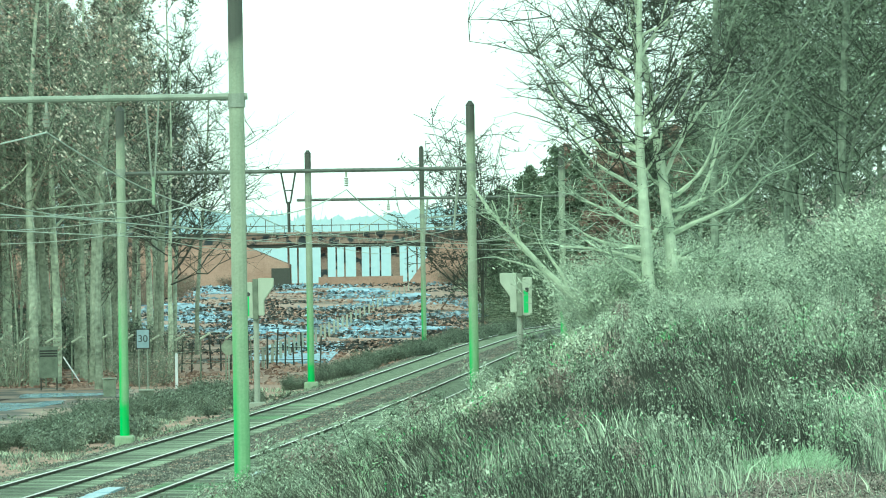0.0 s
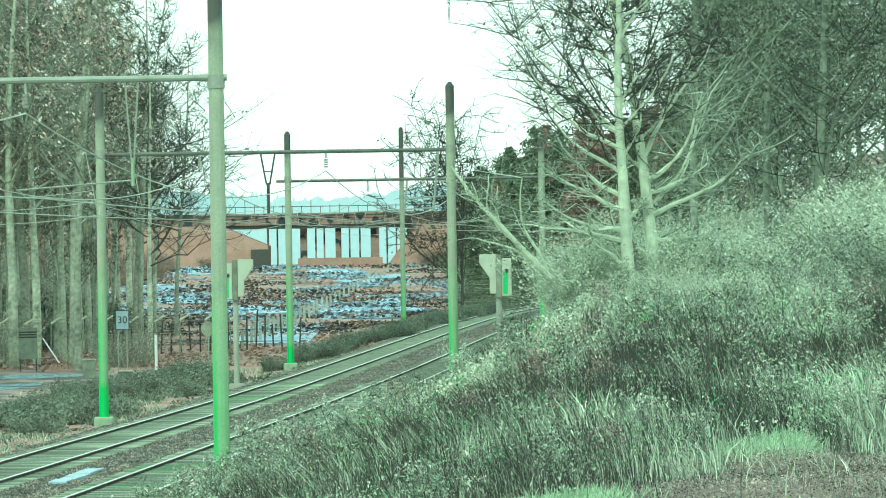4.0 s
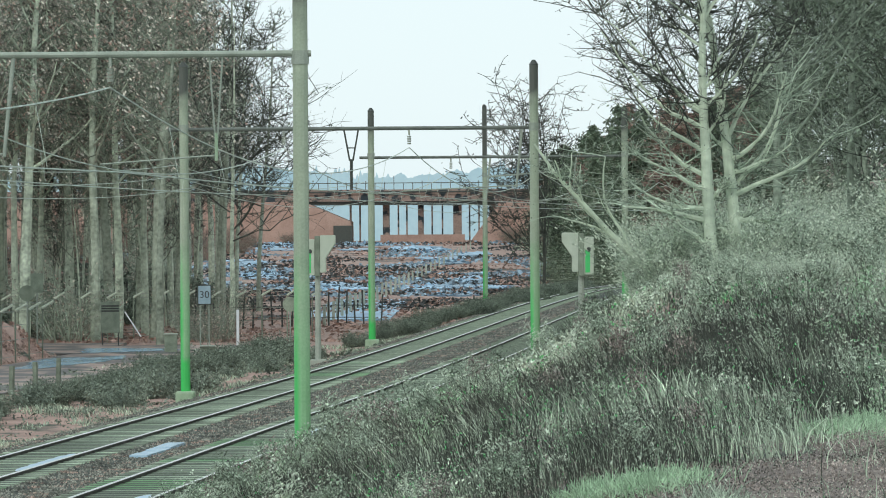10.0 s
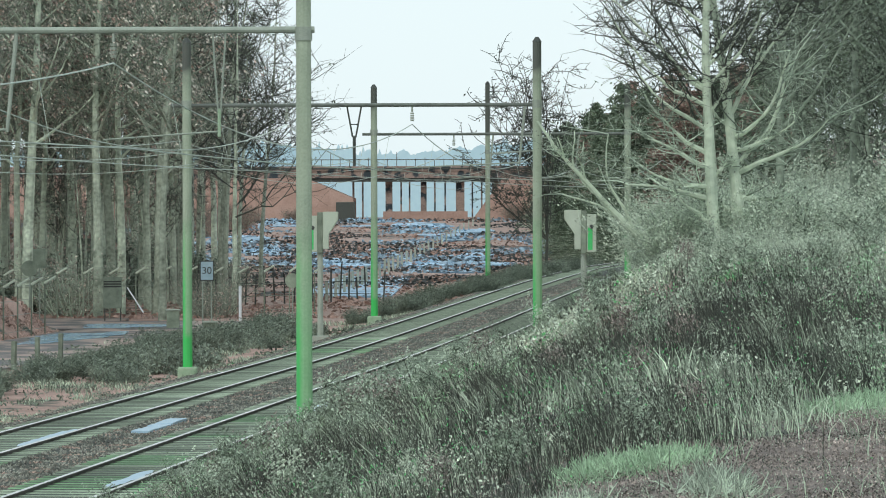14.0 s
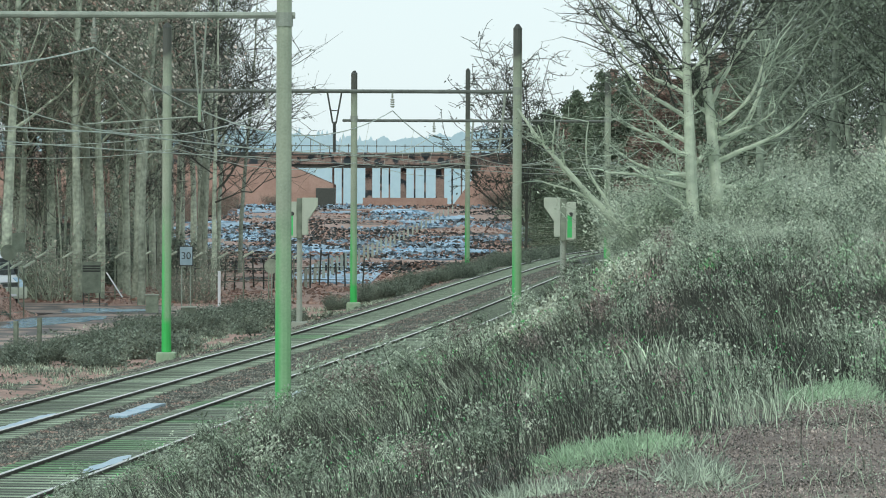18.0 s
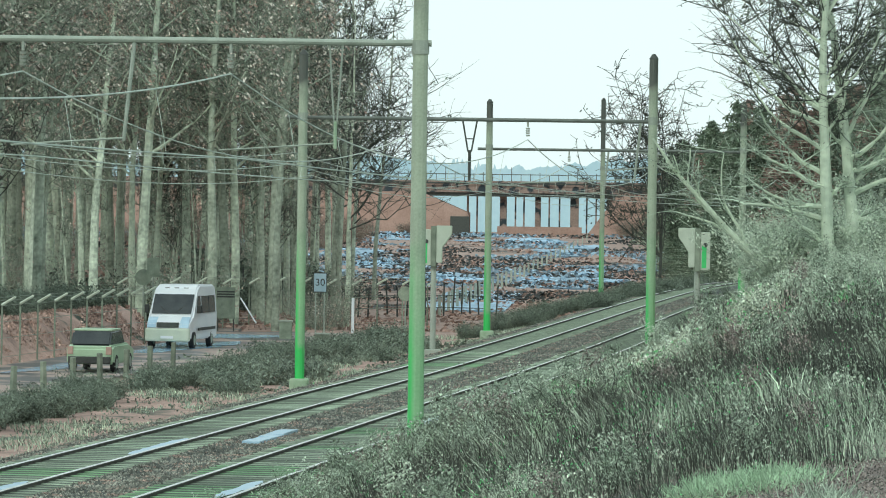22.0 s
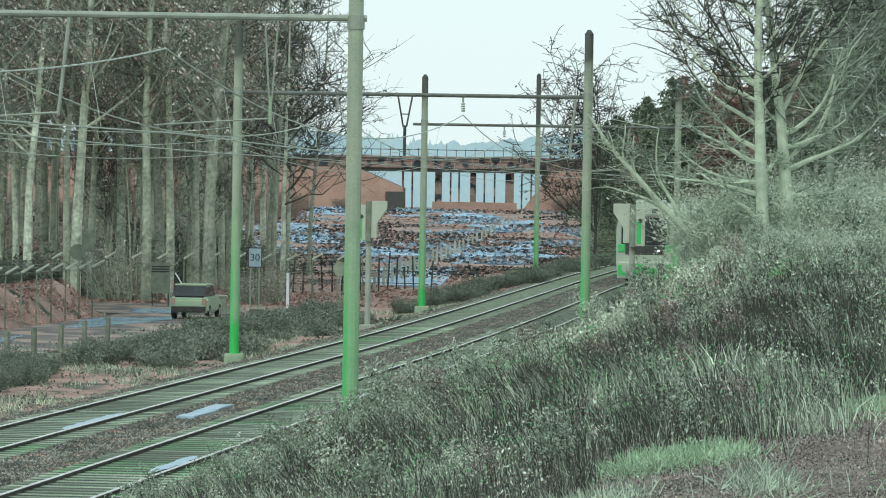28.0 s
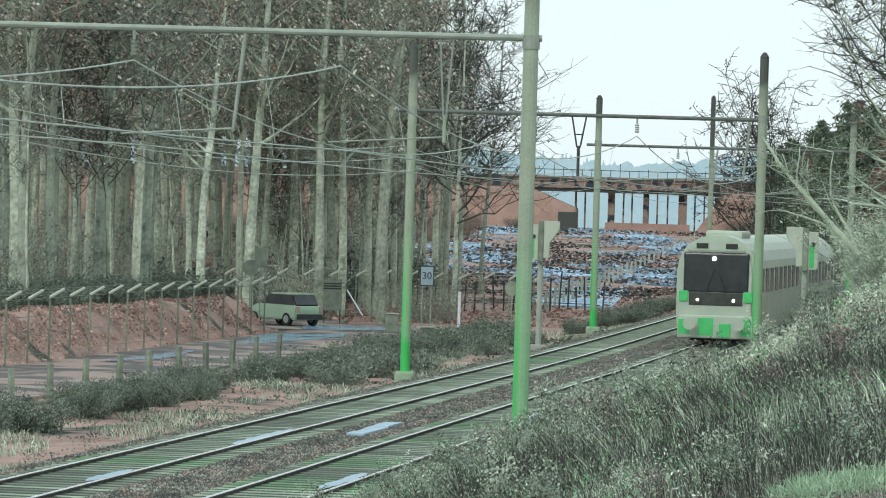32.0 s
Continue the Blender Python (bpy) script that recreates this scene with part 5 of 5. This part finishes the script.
def make_train():
    """A blunt-nosed electric train, nose towards -y; the cab front, then its coaches."""
    t = thing("train", 0, 0, 0, "pale grey-green electric train with a wide dark cab window", "train")
    sec = [(-1.42, 0.6), (1.42, 0.6), (1.48, 1.3), (1.48, 2.85), (1.41, 3.3), (1.24, 3.68), (0.98, 3.95), (0.66, 4.13), (0.3, 4.22), (-0.3, 4.22), (-0.66, 4.13), (-0.98, 3.95), (-1.24, 3.68), (-1.41, 3.3), (-1.48, 2.85), (-1.48, 1.3)]

    def shell(y0, y1, name):
        bm = bmesh.new()
        a = [bm.verts.new((x, y0, z)) for x, z in sec]
        b = [bm.verts.new((x, y1, z)) for x, z in sec]
        n = len(sec)
        front = bm.faces.new(a)
        bm.faces.new(b[::-1])
        for k in range(n):
            bm.faces.new((a[k], b[k], b[(k + 1) % n], a[(k + 1) % n]))
        bmesh.ops.recalc_face_normals(bm, faces=bm.faces)
        bmesh.ops.bevel(bm, geom=list(front.edges), offset=0.16, segments=4, affect="EDGES")
        return part(name, bm, "train", t)

    shell(0, 25.5, "cab_coach")
    shell(26.0, 51, "coach")
    bm = bmesh.new()
    tube(bm, (0, 25.3, 2.2), (0, 26.2, 2.2), 1.2, 1.2, 10)
    part("gangway", bm, "rubber", t)
    bm = bmesh.new()
    box(bm, -1.22, 1.22, -0.03, 0.06, 2.1, 3.58, 0.07)
    part("cab_window", bm, "glass", t, "wide dark cab windscreen")
    bm = bmesh.new()
    box(bm, -1.0, 1.0, -0.025, 0.06, 1.62, 2.1, 0.02)
    part("window_apron", bm, "dark_steel", t)
    for s in (-1, 1):
        bm = bmesh.new()
        tube(bm, (s * 0.35, -0.07, 2.2), (s * 0.05, -0.07, 3.0), 0.018, 0.012, 6)
        part("wiper", bm, "black", t)
        bm = bmesh.new()
        box(bm, s * 0.55 - 0.22, s * 0.55 + 0.22, -0.04, 0.05, 3.74, 3.93, 0.02)
        part("marker_window", bm, "black", t)
        bm = bmesh.new()
        box(bm, s * 1.2 - 0.17, s * 1.2 + 0.17, -0.06, 0.06, 1.75, 2.15, 0.03)
        part("corner_panel", bm, "green_paint", t)
        bm = bmesh.new()
        tube(bm, (s * 0.67, -0.1, 1.82), (s * 0.67, 0.05, 1.82), 0.055, 0.055, 12)
        part("headlight", bm, "lamp", t, "lit headlight")
        bm = bmesh.new()
        tube(bm, (s * 0.67, -0.08, 1.82), (s * 0.67, 0.05, 1.82), 0.15, 0.15, 16)
        part("headlight_rim", bm, "dark_steel", t)
        bm = bmesh.new()
        tube(bm, (s * 0.9, -0.6, 0.95), (s * 0.9, 0, 0.95), 0.12, 0.1, 12)
        tube(bm, (s * 0.9, -0.66, 0.95), (s * 0.9, -0.6, 0.95), 0.24, 0.24, 14)
        part("buffer", bm, "train", t)
        for c0 in (0, 26.0):
            for k in range(9):
                bm = bmesh.new()
                y = c0 + 2.6 + 2.5 * k
                box(bm, min(s * 1.46, s * 1.495), max(s * 1.46, s * 1.495), y, y + 1.5, 2.1, 3.0)
                part("side_window", bm, "glass", t)
            for y in (3.5, 6.0, 19.5, 22):
                bm = bmesh.new()
                tube(bm, (s * 0.68, c0 + y, 0.59), (s * 0.8, c0 + y, 0.59), 0.46, 0.46, 18)
                part("wheel", bm, "dark_steel", t)
    bm = bmesh.new()
    box(bm, -1.08, 1.08, -0.07, 0.05, 3.6, 3.68, 0.01)
    part("visor_strip", bm, "steel", t)
    bm = bmesh.new()
    tube(bm, (-0.08, -0.1, 3.36), (-0.08, 0.05, 3.36), 0.08, 0.08, 12)
    part("top_light", bm, "lamp", t, "lit top lamp")
    bm = bmesh.new()
    box(bm, -1.4, 1.4, -0.1, 0.06, 0.4, 1.25, 0.06)
    skirt = part("front_skirt", bm, "train", t, "pale lower front with green patches")
    for x0, x1, z0, z1 in ((-1.36, -0.95, 0.55, 1.1), (-0.62, -0.05, 0.5, 1.15), (0.15, 0.6, 0.45, 0.95), (0.98, 1.36, 0.5, 1.15)):
        bm = bmesh.new()
        box(bm, x0, x1, -0.115, -0.09, z0, z1, 0.01)
        part("green_patch", bm, "green_paint", skirt, "bright green patch")
    bm = bmesh.new()
    box(bm, -0.7, 0.7, 3.0, 7.0, 4.1, 4.4, 0.1)
    part("roof_unit", bm, "train", t)
    bm = bmesh.new()
    for c0 in (0, 26.0):
        box(bm, -1.1, 1.1, c0 + 2, c0 + 24, 0.25, 0.65)
    part("underframe", bm, "black", t)
    return t


train = make_train()


# ---- signals, signs, fences ----
def make_signal(x, y, z0, z1, side, label):
    """A signal seen along its flank; side: the way its hoods reach out (+1 right, -1 left)."""
    s = thing("railway_signal", x, y, z0, label, "railway signal", "signals of the line")
    h = z1 - z0
    bm = bmesh.new()
    tube(bm, (0, 0, 0), (0, 0, h - 0.6), 0.11, 0.1, 10)
    part("post", bm, "concrete", s)
    bm = bmesh.new()
    box(bm, -0.1, 0.1, -0.3, 0.3, h - 1.55, h - 0.02, 0.03)
    part("backplate", bm, "post", s)
    bm = bmesh.new()
    lo, hi = min(side * -0.1, side * -0.45), max(side * -0.1, side * -0.45)
    box(bm, lo, hi, -0.25, 0.25, h - 1.5, h - 0.15, 0.03)
    case = part("lamp_case", bm, "housing", s)
    bm = bmesh.new()
    box(bm, lo + 0.05, (lo + hi) / 2 + 0.04, -0.262, -0.252, h - 1.42, h - 0.62, 0.004)
    part("algae_patch", bm, "green_paint", case, "bright green stained panel")
    bm = bmesh.new()
    tube(bm, ((lo + hi) / 2, -0.27, h - 0.6), ((lo + hi) / 2, -0.25, h - 0.6), 0.08, 0.08, 14)
    part("rear_cap", bm, "dark_steel", s)
    outline = [(0.1, 0.0), (0.68, 0.0), (0.68, -0.32), (0.32, -0.85), (0.32, -1.4), (0.1, -1.4)]
    bm = bmesh.new()
    a = [bm.verts.new((side * u, -0.28, h + v)) for u, v in outline]
    b = [bm.verts.new((side * u, 0.28, h + v)) for u, v in outline]
    n = len(a)
    bm.faces.new(a)
    bm.faces.new(b[::-1])
    for k in range(n):
        bm.faces.new((a[k], b[k], b[(k + 1) % n], a[(k + 1) % n]))
    bmesh.ops.recalc_face_normals(bm, faces=bm.faces)
    bmesh.ops.bevel(bm, geom=list(bm.edges), offset=0.02, segments=2, affect="EDGES")
    part("hood", bm, "housing", s)
    bm = bmesh.new()
    box(bm, -0.3, 0.3, -0.3, 0.3, -0.3, 0.2, 0.04)
    part("base", bm, "concrete", s)


make_signal(-6.24, 158.0, -0.1, 4.75, 1, "railway signal seen from the side, pale housing on a post")
make_signal(3.45, 150.0, 0.3, 4.8, -1, "railway signal with a wide pale hood on a post")


def make_fence():
    f = thing("lane_fence", 0, 0, 0, "row of short concrete posts beside the lane", "fence")
    bm = bmesh.new()
    box(bm, -0.075, 0.075, -0.075, 0.075, -0.3, 1.0, 0.02)
    post = part("post", bm, "post", f)
    for k in range(16):
        y = 88 + 4.3 * k
        ob = post if k == 0 else new("post", post.data)
        x = left_rail(y) - 10.6
        ob.parent, ob.matrix_basis = f, pose(x, y, height(x, y), 1.5 * math.sin(3 * k), 2 * math.sin(5 * k), 5 * k)
    for name, line in (("lane", [(left_rail(y) - 17.2, y) for y in np.arange(118, 186, 3.0)]), ("far", [(-25 + 1.25 * k, 206.5 + 0.6 * k) for k in range(14)])):
        g = thing("security_fence", 0, 0, 0, "tall wire fence on steel posts with bent tops", "fence", "wire fences of the wood")
        bm = bmesh.new()
        tube(bm, (0, 0, -0.3), (0, 0, 2.25), 0.035, 0.035, 6)
        post = part("post", bm, "post", g)
        bm = bmesh.new()
        tube(bm, (0, 0, 2.22), (0.5, -0.1, 2.52), 0.06, 0.05, 6)
        top = part("bent_top", bm, "housing", post, "pale bent top")
        pts = []
        for k, (x, y) in enumerate(line):
            ob = post if k == 0 else new("post", post.data)
            z = height(x, y)
            ob.parent, ob.matrix_basis = g, pose(x, y, z)
            if k:
                new("bent_top", top.data).parent = ob
            pts.append(Vector((x, y, z)))
        for dx, h in ((0.0, 0.3), (0, 1.0), (0, 1.6), (0.0, 2.2), (0.2, 2.4), (0.4, 2.54)):
            wires = Tangle()
            wires.stem([p + Vector((dx, 0, h)) for p in pts], 0.012, 0.012, 3)
            wires.make("strand_wire", "steel", g)
    p = thing("yard_fence", 0, 0, 0, "curving line of pale posts round the yard", "fence")
    bm = bmesh.new()
    box(bm, -0.09, 0.09, -0.09, 0.09, -0.2, 1.25, 0.02)
    post = part("post", bm, "concrete", p)
    for k in range(34):
        s = k / 33
        y = 1 / (1 / 245 + (1 / 720 - 1 / 245) * s)
        x = -9.3 + 7.0 * (y - 245) / 475
        ob = post if k == 0 else new("post", post.data)
        ob.parent, ob.matrix_basis = p, pose(x, y, height(x, y), 0, 2 * math.sin(4 * k), 0)


def make_palings():
    """A paling fence before the yard: thin uneven uprights and two rails."""
    f = thing("paling_fence", 0, 0, 0, "weathered dark paling fence before the yard", "fence")
    bm = bmesh.new()
    box(bm, -0.045, 0.045, -0.03, 0.03, -0.2, 1.75)
    pale = part("paling", bm, "dark_steel", f)
    for k in range(34):
        x = -22.5 + 0.5 * k
        y = 226 + 0.6 * k + 1.5 * math.sin(0.3 * k)
        ob = pale if k == 0 else new("paling", pale.data)
        ob.parent, ob.matrix_basis = f, pose(x, y, height(x, y), 2 * math.sin(7 * k), 3 * math.sin(5 * k), 0) @ Matrix.Scale(0.8 + 0.5 * abs(math.sin(2.3 * k)), 4, (0, 0, 1))
    for h in (0.5, 1.2):
        rail = Tangle()
        rail.stem([Vector((-22.5 + 0.5 * k, 226.05 + 0.6 * k + 1.5 * math.sin(0.3 * k), height(-22.5 + 0.5 * k, 226 + 0.6 * k) + h)) for k in range(0, 34, 2)], 0.03, 0.03, 4)
        rail.make("cross_rail", "dark_steel", f)


def text_part(name, body, size, mat, parent, m):
    cu = bpy.data.curves.new(name, "FONT")
    cu.body, cu.size, cu.align_x, cu.align_y, cu.extrude = body, size, "CENTER", "CENTER", 0.004
    tmp = new(name, cu)
    me = bpy.data.meshes.new_from_object(tmp)
    bpy.data.objects.remove(tmp)
    me.materials.clear()
    me.materials.append(M[mat])
    ob = new(name, me)
    ob.parent, ob.matrix_basis = parent, m
    return ob


def make_signs():
    s = thing("speed_board", -12.85, 193.5, height(-12.85, 193.5), "pale blue square speed board with dark figures on two posts", "railway sign")
    for x in (-0.2, 0.2):
        bm = bmesh.new()
        tube(bm, (x, 0.03, -0.3), (x, 0.03, 3.0), 0.03, 0.03, 8)
        part("post", bm, "steel", s)
    bm = bmesh.new()
    box(bm, -0.28, 0.28, -0.02, 0.0, 2.2, 3.03, 0.008)
    part("face", bm, "sign", s)
    bm = bmesh.new()
    box(bm, -0.32, 0.32, -0.015, 0.012, 3.03, 3.08)
    box(bm, -0.32, 0.32, -0.015, 0.012, 2.15, 2.2)
    box(bm, -0.32, -0.28, -0.015, 0.012, 2.2, 3.03)
    box(bm, 0.28, 0.32, -0.015, 0.012, 2.2, 3.03)
    part("rim", bm, "dark_steel", s)
    text_part("figures", "30", 0.46, "black", s, pose(0, -0.026, 2.61, 90, 0, 0))
    for x, y in ((-9.4, 204.0), (-20.25, 186.5)):
        r = thing("round_sign", x, y, height(x, y), "grey round sign seen from behind on a post", "road sign", "round signs")
        bm = bmesh.new()
        tube(bm, (0, 0, -0.3), (0, 0, 2.2), 0.035, 0.035, 8)
        part("post", bm, "steel", r)
        bm = bmesh.new()
        tube(bm, (0, -0.05, 1.95), (0, -0.035, 1.95), 0.36, 0.36, 24)
        part("disc", bm, "post", r)
    q = thing("plate_sign", -19.85, 186.9, height(-19.85, 186.9), "grey-green blank plate on a tall slim post", "road sign")
    bm = bmesh.new()
    tube(bm, (0, 0, -0.3), (0, 0, 3.3), 0.035, 0.035, 8)
    part("post", bm, "steel", q)
    bm = bmesh.new()
    box(bm, -0.28, 0.28, -0.06, -0.04, 2.45, 3.3, 0.006)
    part("plate", bm, "post", q)
    b = thing("notice_board", -17.9, 201.5, height(-17.9, 201.5), "grey notice board with dark bars and a white prop", "notice board")
    bm = bmesh.new()
    box(bm, -0.45, 0.45, -0.03, 0.03, 0.7, 2.2, 0.01)
    part("panel", bm, "post", b)
    for k in range(3):
        bm = bmesh.new()
        box(bm, -0.42, 0.42, -0.04, -0.03, 1.95 - 0.12 * k, 2.02 - 0.12 * k)
        part("writing_bar", bm, "black", b)
    bm = bmesh.new()
    tube(bm, (0.7, 0, 1.7), (1.5, -0.3, 0.5), 0.035, 0.035, 8)
    part("prop", bm, "white", b, "white slanting prop")
    for x in (-0.38, 0.38):
        bm = bmesh.new()
        tube(bm, (x, 0.05, -0.3), (x, 0.05, 2.2), 0.03, 0.03, 8)
        part("post", bm, "dark_steel", b)
    w = thing("marker_post", -12.0, 205.0, height(-12, 205), "slim white marker post beside the lane", "marker post")
    bm = bmesh.new()
    box(bm, -0.07, 0.07, -0.05, 0.05, -0.3, 1.7, 0.02)
    part("shaft", bm, "white", w)
    for x, y in ((-11.3, 172.0), (-14.15, 190.0)):
        k = thing("cabinet", x, y, height(x, y), "weathered grey lineside equipment cabinet", "cabinet", "equipment cabinets")
        bm = bmesh.new()
        box(bm, -0.28, 0.28, -0.2, 0.2, -0.1, 0.88, 0.03)
        part("body", bm, "post", k)
        bm = bmesh.new()
        box(bm, -0.32, 0.32, -0.24, 0.24, 0.88, 0.94, 0.02)
        part("lid", bm, "concrete", k)
    t = thing("cable_trough", 0, 0, 0, "wet pale slabs of a cable trough between the tracks", "cable trough")
    for k in range(5):
        y = 91.2 + 1.05 * k
        bm = bmesh.new()
        box(bm, -0.2, 0.2, -0.49, 0.49, -0.05, 0.035, 0.01)
        ob = part("slab", bm, "slab", t)
        ob.matrix_basis = pose(left_rail(y) + 2.72, y, 0.115 + rise(y) + 0.012 * math.sin(5 * k), 1.2 * math.sin(3 * k), 2 * math.sin(4 * k), -4.9)


def make_puddles():
    for k, (off, y, w, l) in enumerate(((1.25, 88, 0.2, 6.5), (5.25, 74.5, 0.16, 5.0), (1.2, 74.0, 0.16, 3.5), (5.3, 101.0, 0.18, 5.0))):
        rng = random.Random(170 + k)
        bm = bmesh.new()
        ring = []
        for i in range(40):
            a = i * math.tau / 40
            ring.append(bm.verts.new((w * math.cos(a) * rng.uniform(0.6, 1.2), l * 0.5 * math.sin(a), 0.004)))
        bm.faces.new(ring)
        # the slab's pale blue serves as sky mirrored in this water
        ob = part("track_puddle", bm, "slab")
        ob.matrix_basis = pose(left_rail(y) + off, y, 0.156, 0, 0, -4.95)
        tagged(ob, "narrow pale puddle between the rails", "puddle", kind="structure")
    for k, (x, y, w, l) in enumerate(((-17.6, 176, 1.5, 15), (-16.6, 193, 2.2, 7), (-19.6, 150, 0.6, 12), (-16.2, 181, 0.8, 6))):
        rng = random.Random(70 + k)
        bm = bmesh.new()
        ring = []
        for i in range(28):
            a = i * math.tau / 28
            r = 1 + 0.25 * math.sin(3 * a + k) + rng.uniform(-0.12, 0.12)
            ring.append(bm.verts.new((w * r * math.cos(a), l * 0.5 * r * math.sin(a), 0.012 + 0.004 * k)))
        bm.faces.new(ring)
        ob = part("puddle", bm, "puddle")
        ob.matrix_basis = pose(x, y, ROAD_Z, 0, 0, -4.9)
        tagged(ob, "shallow pale puddle on the lane, toned like reflected sky", "puddle", kind="structure")


make_fence()
make_palings()
make_signs()
make_puddles()


def motions():
    """The van, the two cars and the train move; all else is still."""
    z = ROAD_Z + 0.01
    walk(van, [(t, pose(x, y, z, 0, 0, a)) for t, x, y, a in (
        (0, -58, 198, 90), (16, -40, 199, 88), (17, -31, 201, 78), (17.6, -26, 203.3, 58), (18.1, -23.2, 203.4, 38), (18.5, -22.3, 202, 30), (19, -21.05, 199, 27), (19.5, -19.4, 195, 25), (20, -18.5, 190.5, 24),
        (20.5, -17.75, 187, 17), (21, -17.1, 183.5, 5), (21.5, -17.2, 179.5, 1), (22, -17.5, 176, -6), (23, -18.1, 167, -7), (24, -18.93, 157, -5),
        (25, -19.85, 149, -4), (26, -20.9, 141, -5), (28, -23.0, 124, -5), (32, -27, 78, -5))])
    walk(car_away, [(t, pose(x, y, z, 0, 0, a)) for t, x, y, a in (
        (0, -24, 62, 175), (18, -21.5, 105, 175), (20.5, -18.2, 139, 175), (21, -18.1, 142, 175), (21.5, -17.85, 145, 175), (22, -17.55, 148, 175), (24, -16.4, 161, 177),
        (24.5, -16.2, 164, 178), (25.5, -15.6, 169, 178), (26.5, -15.1, 174, 177), (28.5, -14.6, 186, 174), (29.5, -14.5, 190.5, 180), (30, -14.9, 191.5, 192), (30.6, -15.7, 192.3, 214), (31, -17.0, 193, 226),
        (31.5, -18.45, 194, 229), (32, -19.6, 195.5, 224))])
    rows = []
    for t, y in ((0, 338), (20, 320), (26, 247), (28.5, 206), (29, 199), (30, 185.5), (31, 171.5), (32, 157)):
        x = left_rail(y) + 4.8 + 0.012 * max(0.0, min(y, 220) - 182)
        slope = left_rail(y + 13) - left_rail(y)
        rows.append((t, pose(x, y, 0.08 + rise(y), 0, 0, -math.degrees(math.atan2(slope, 13)))))
    walk(train, rows)


motions()
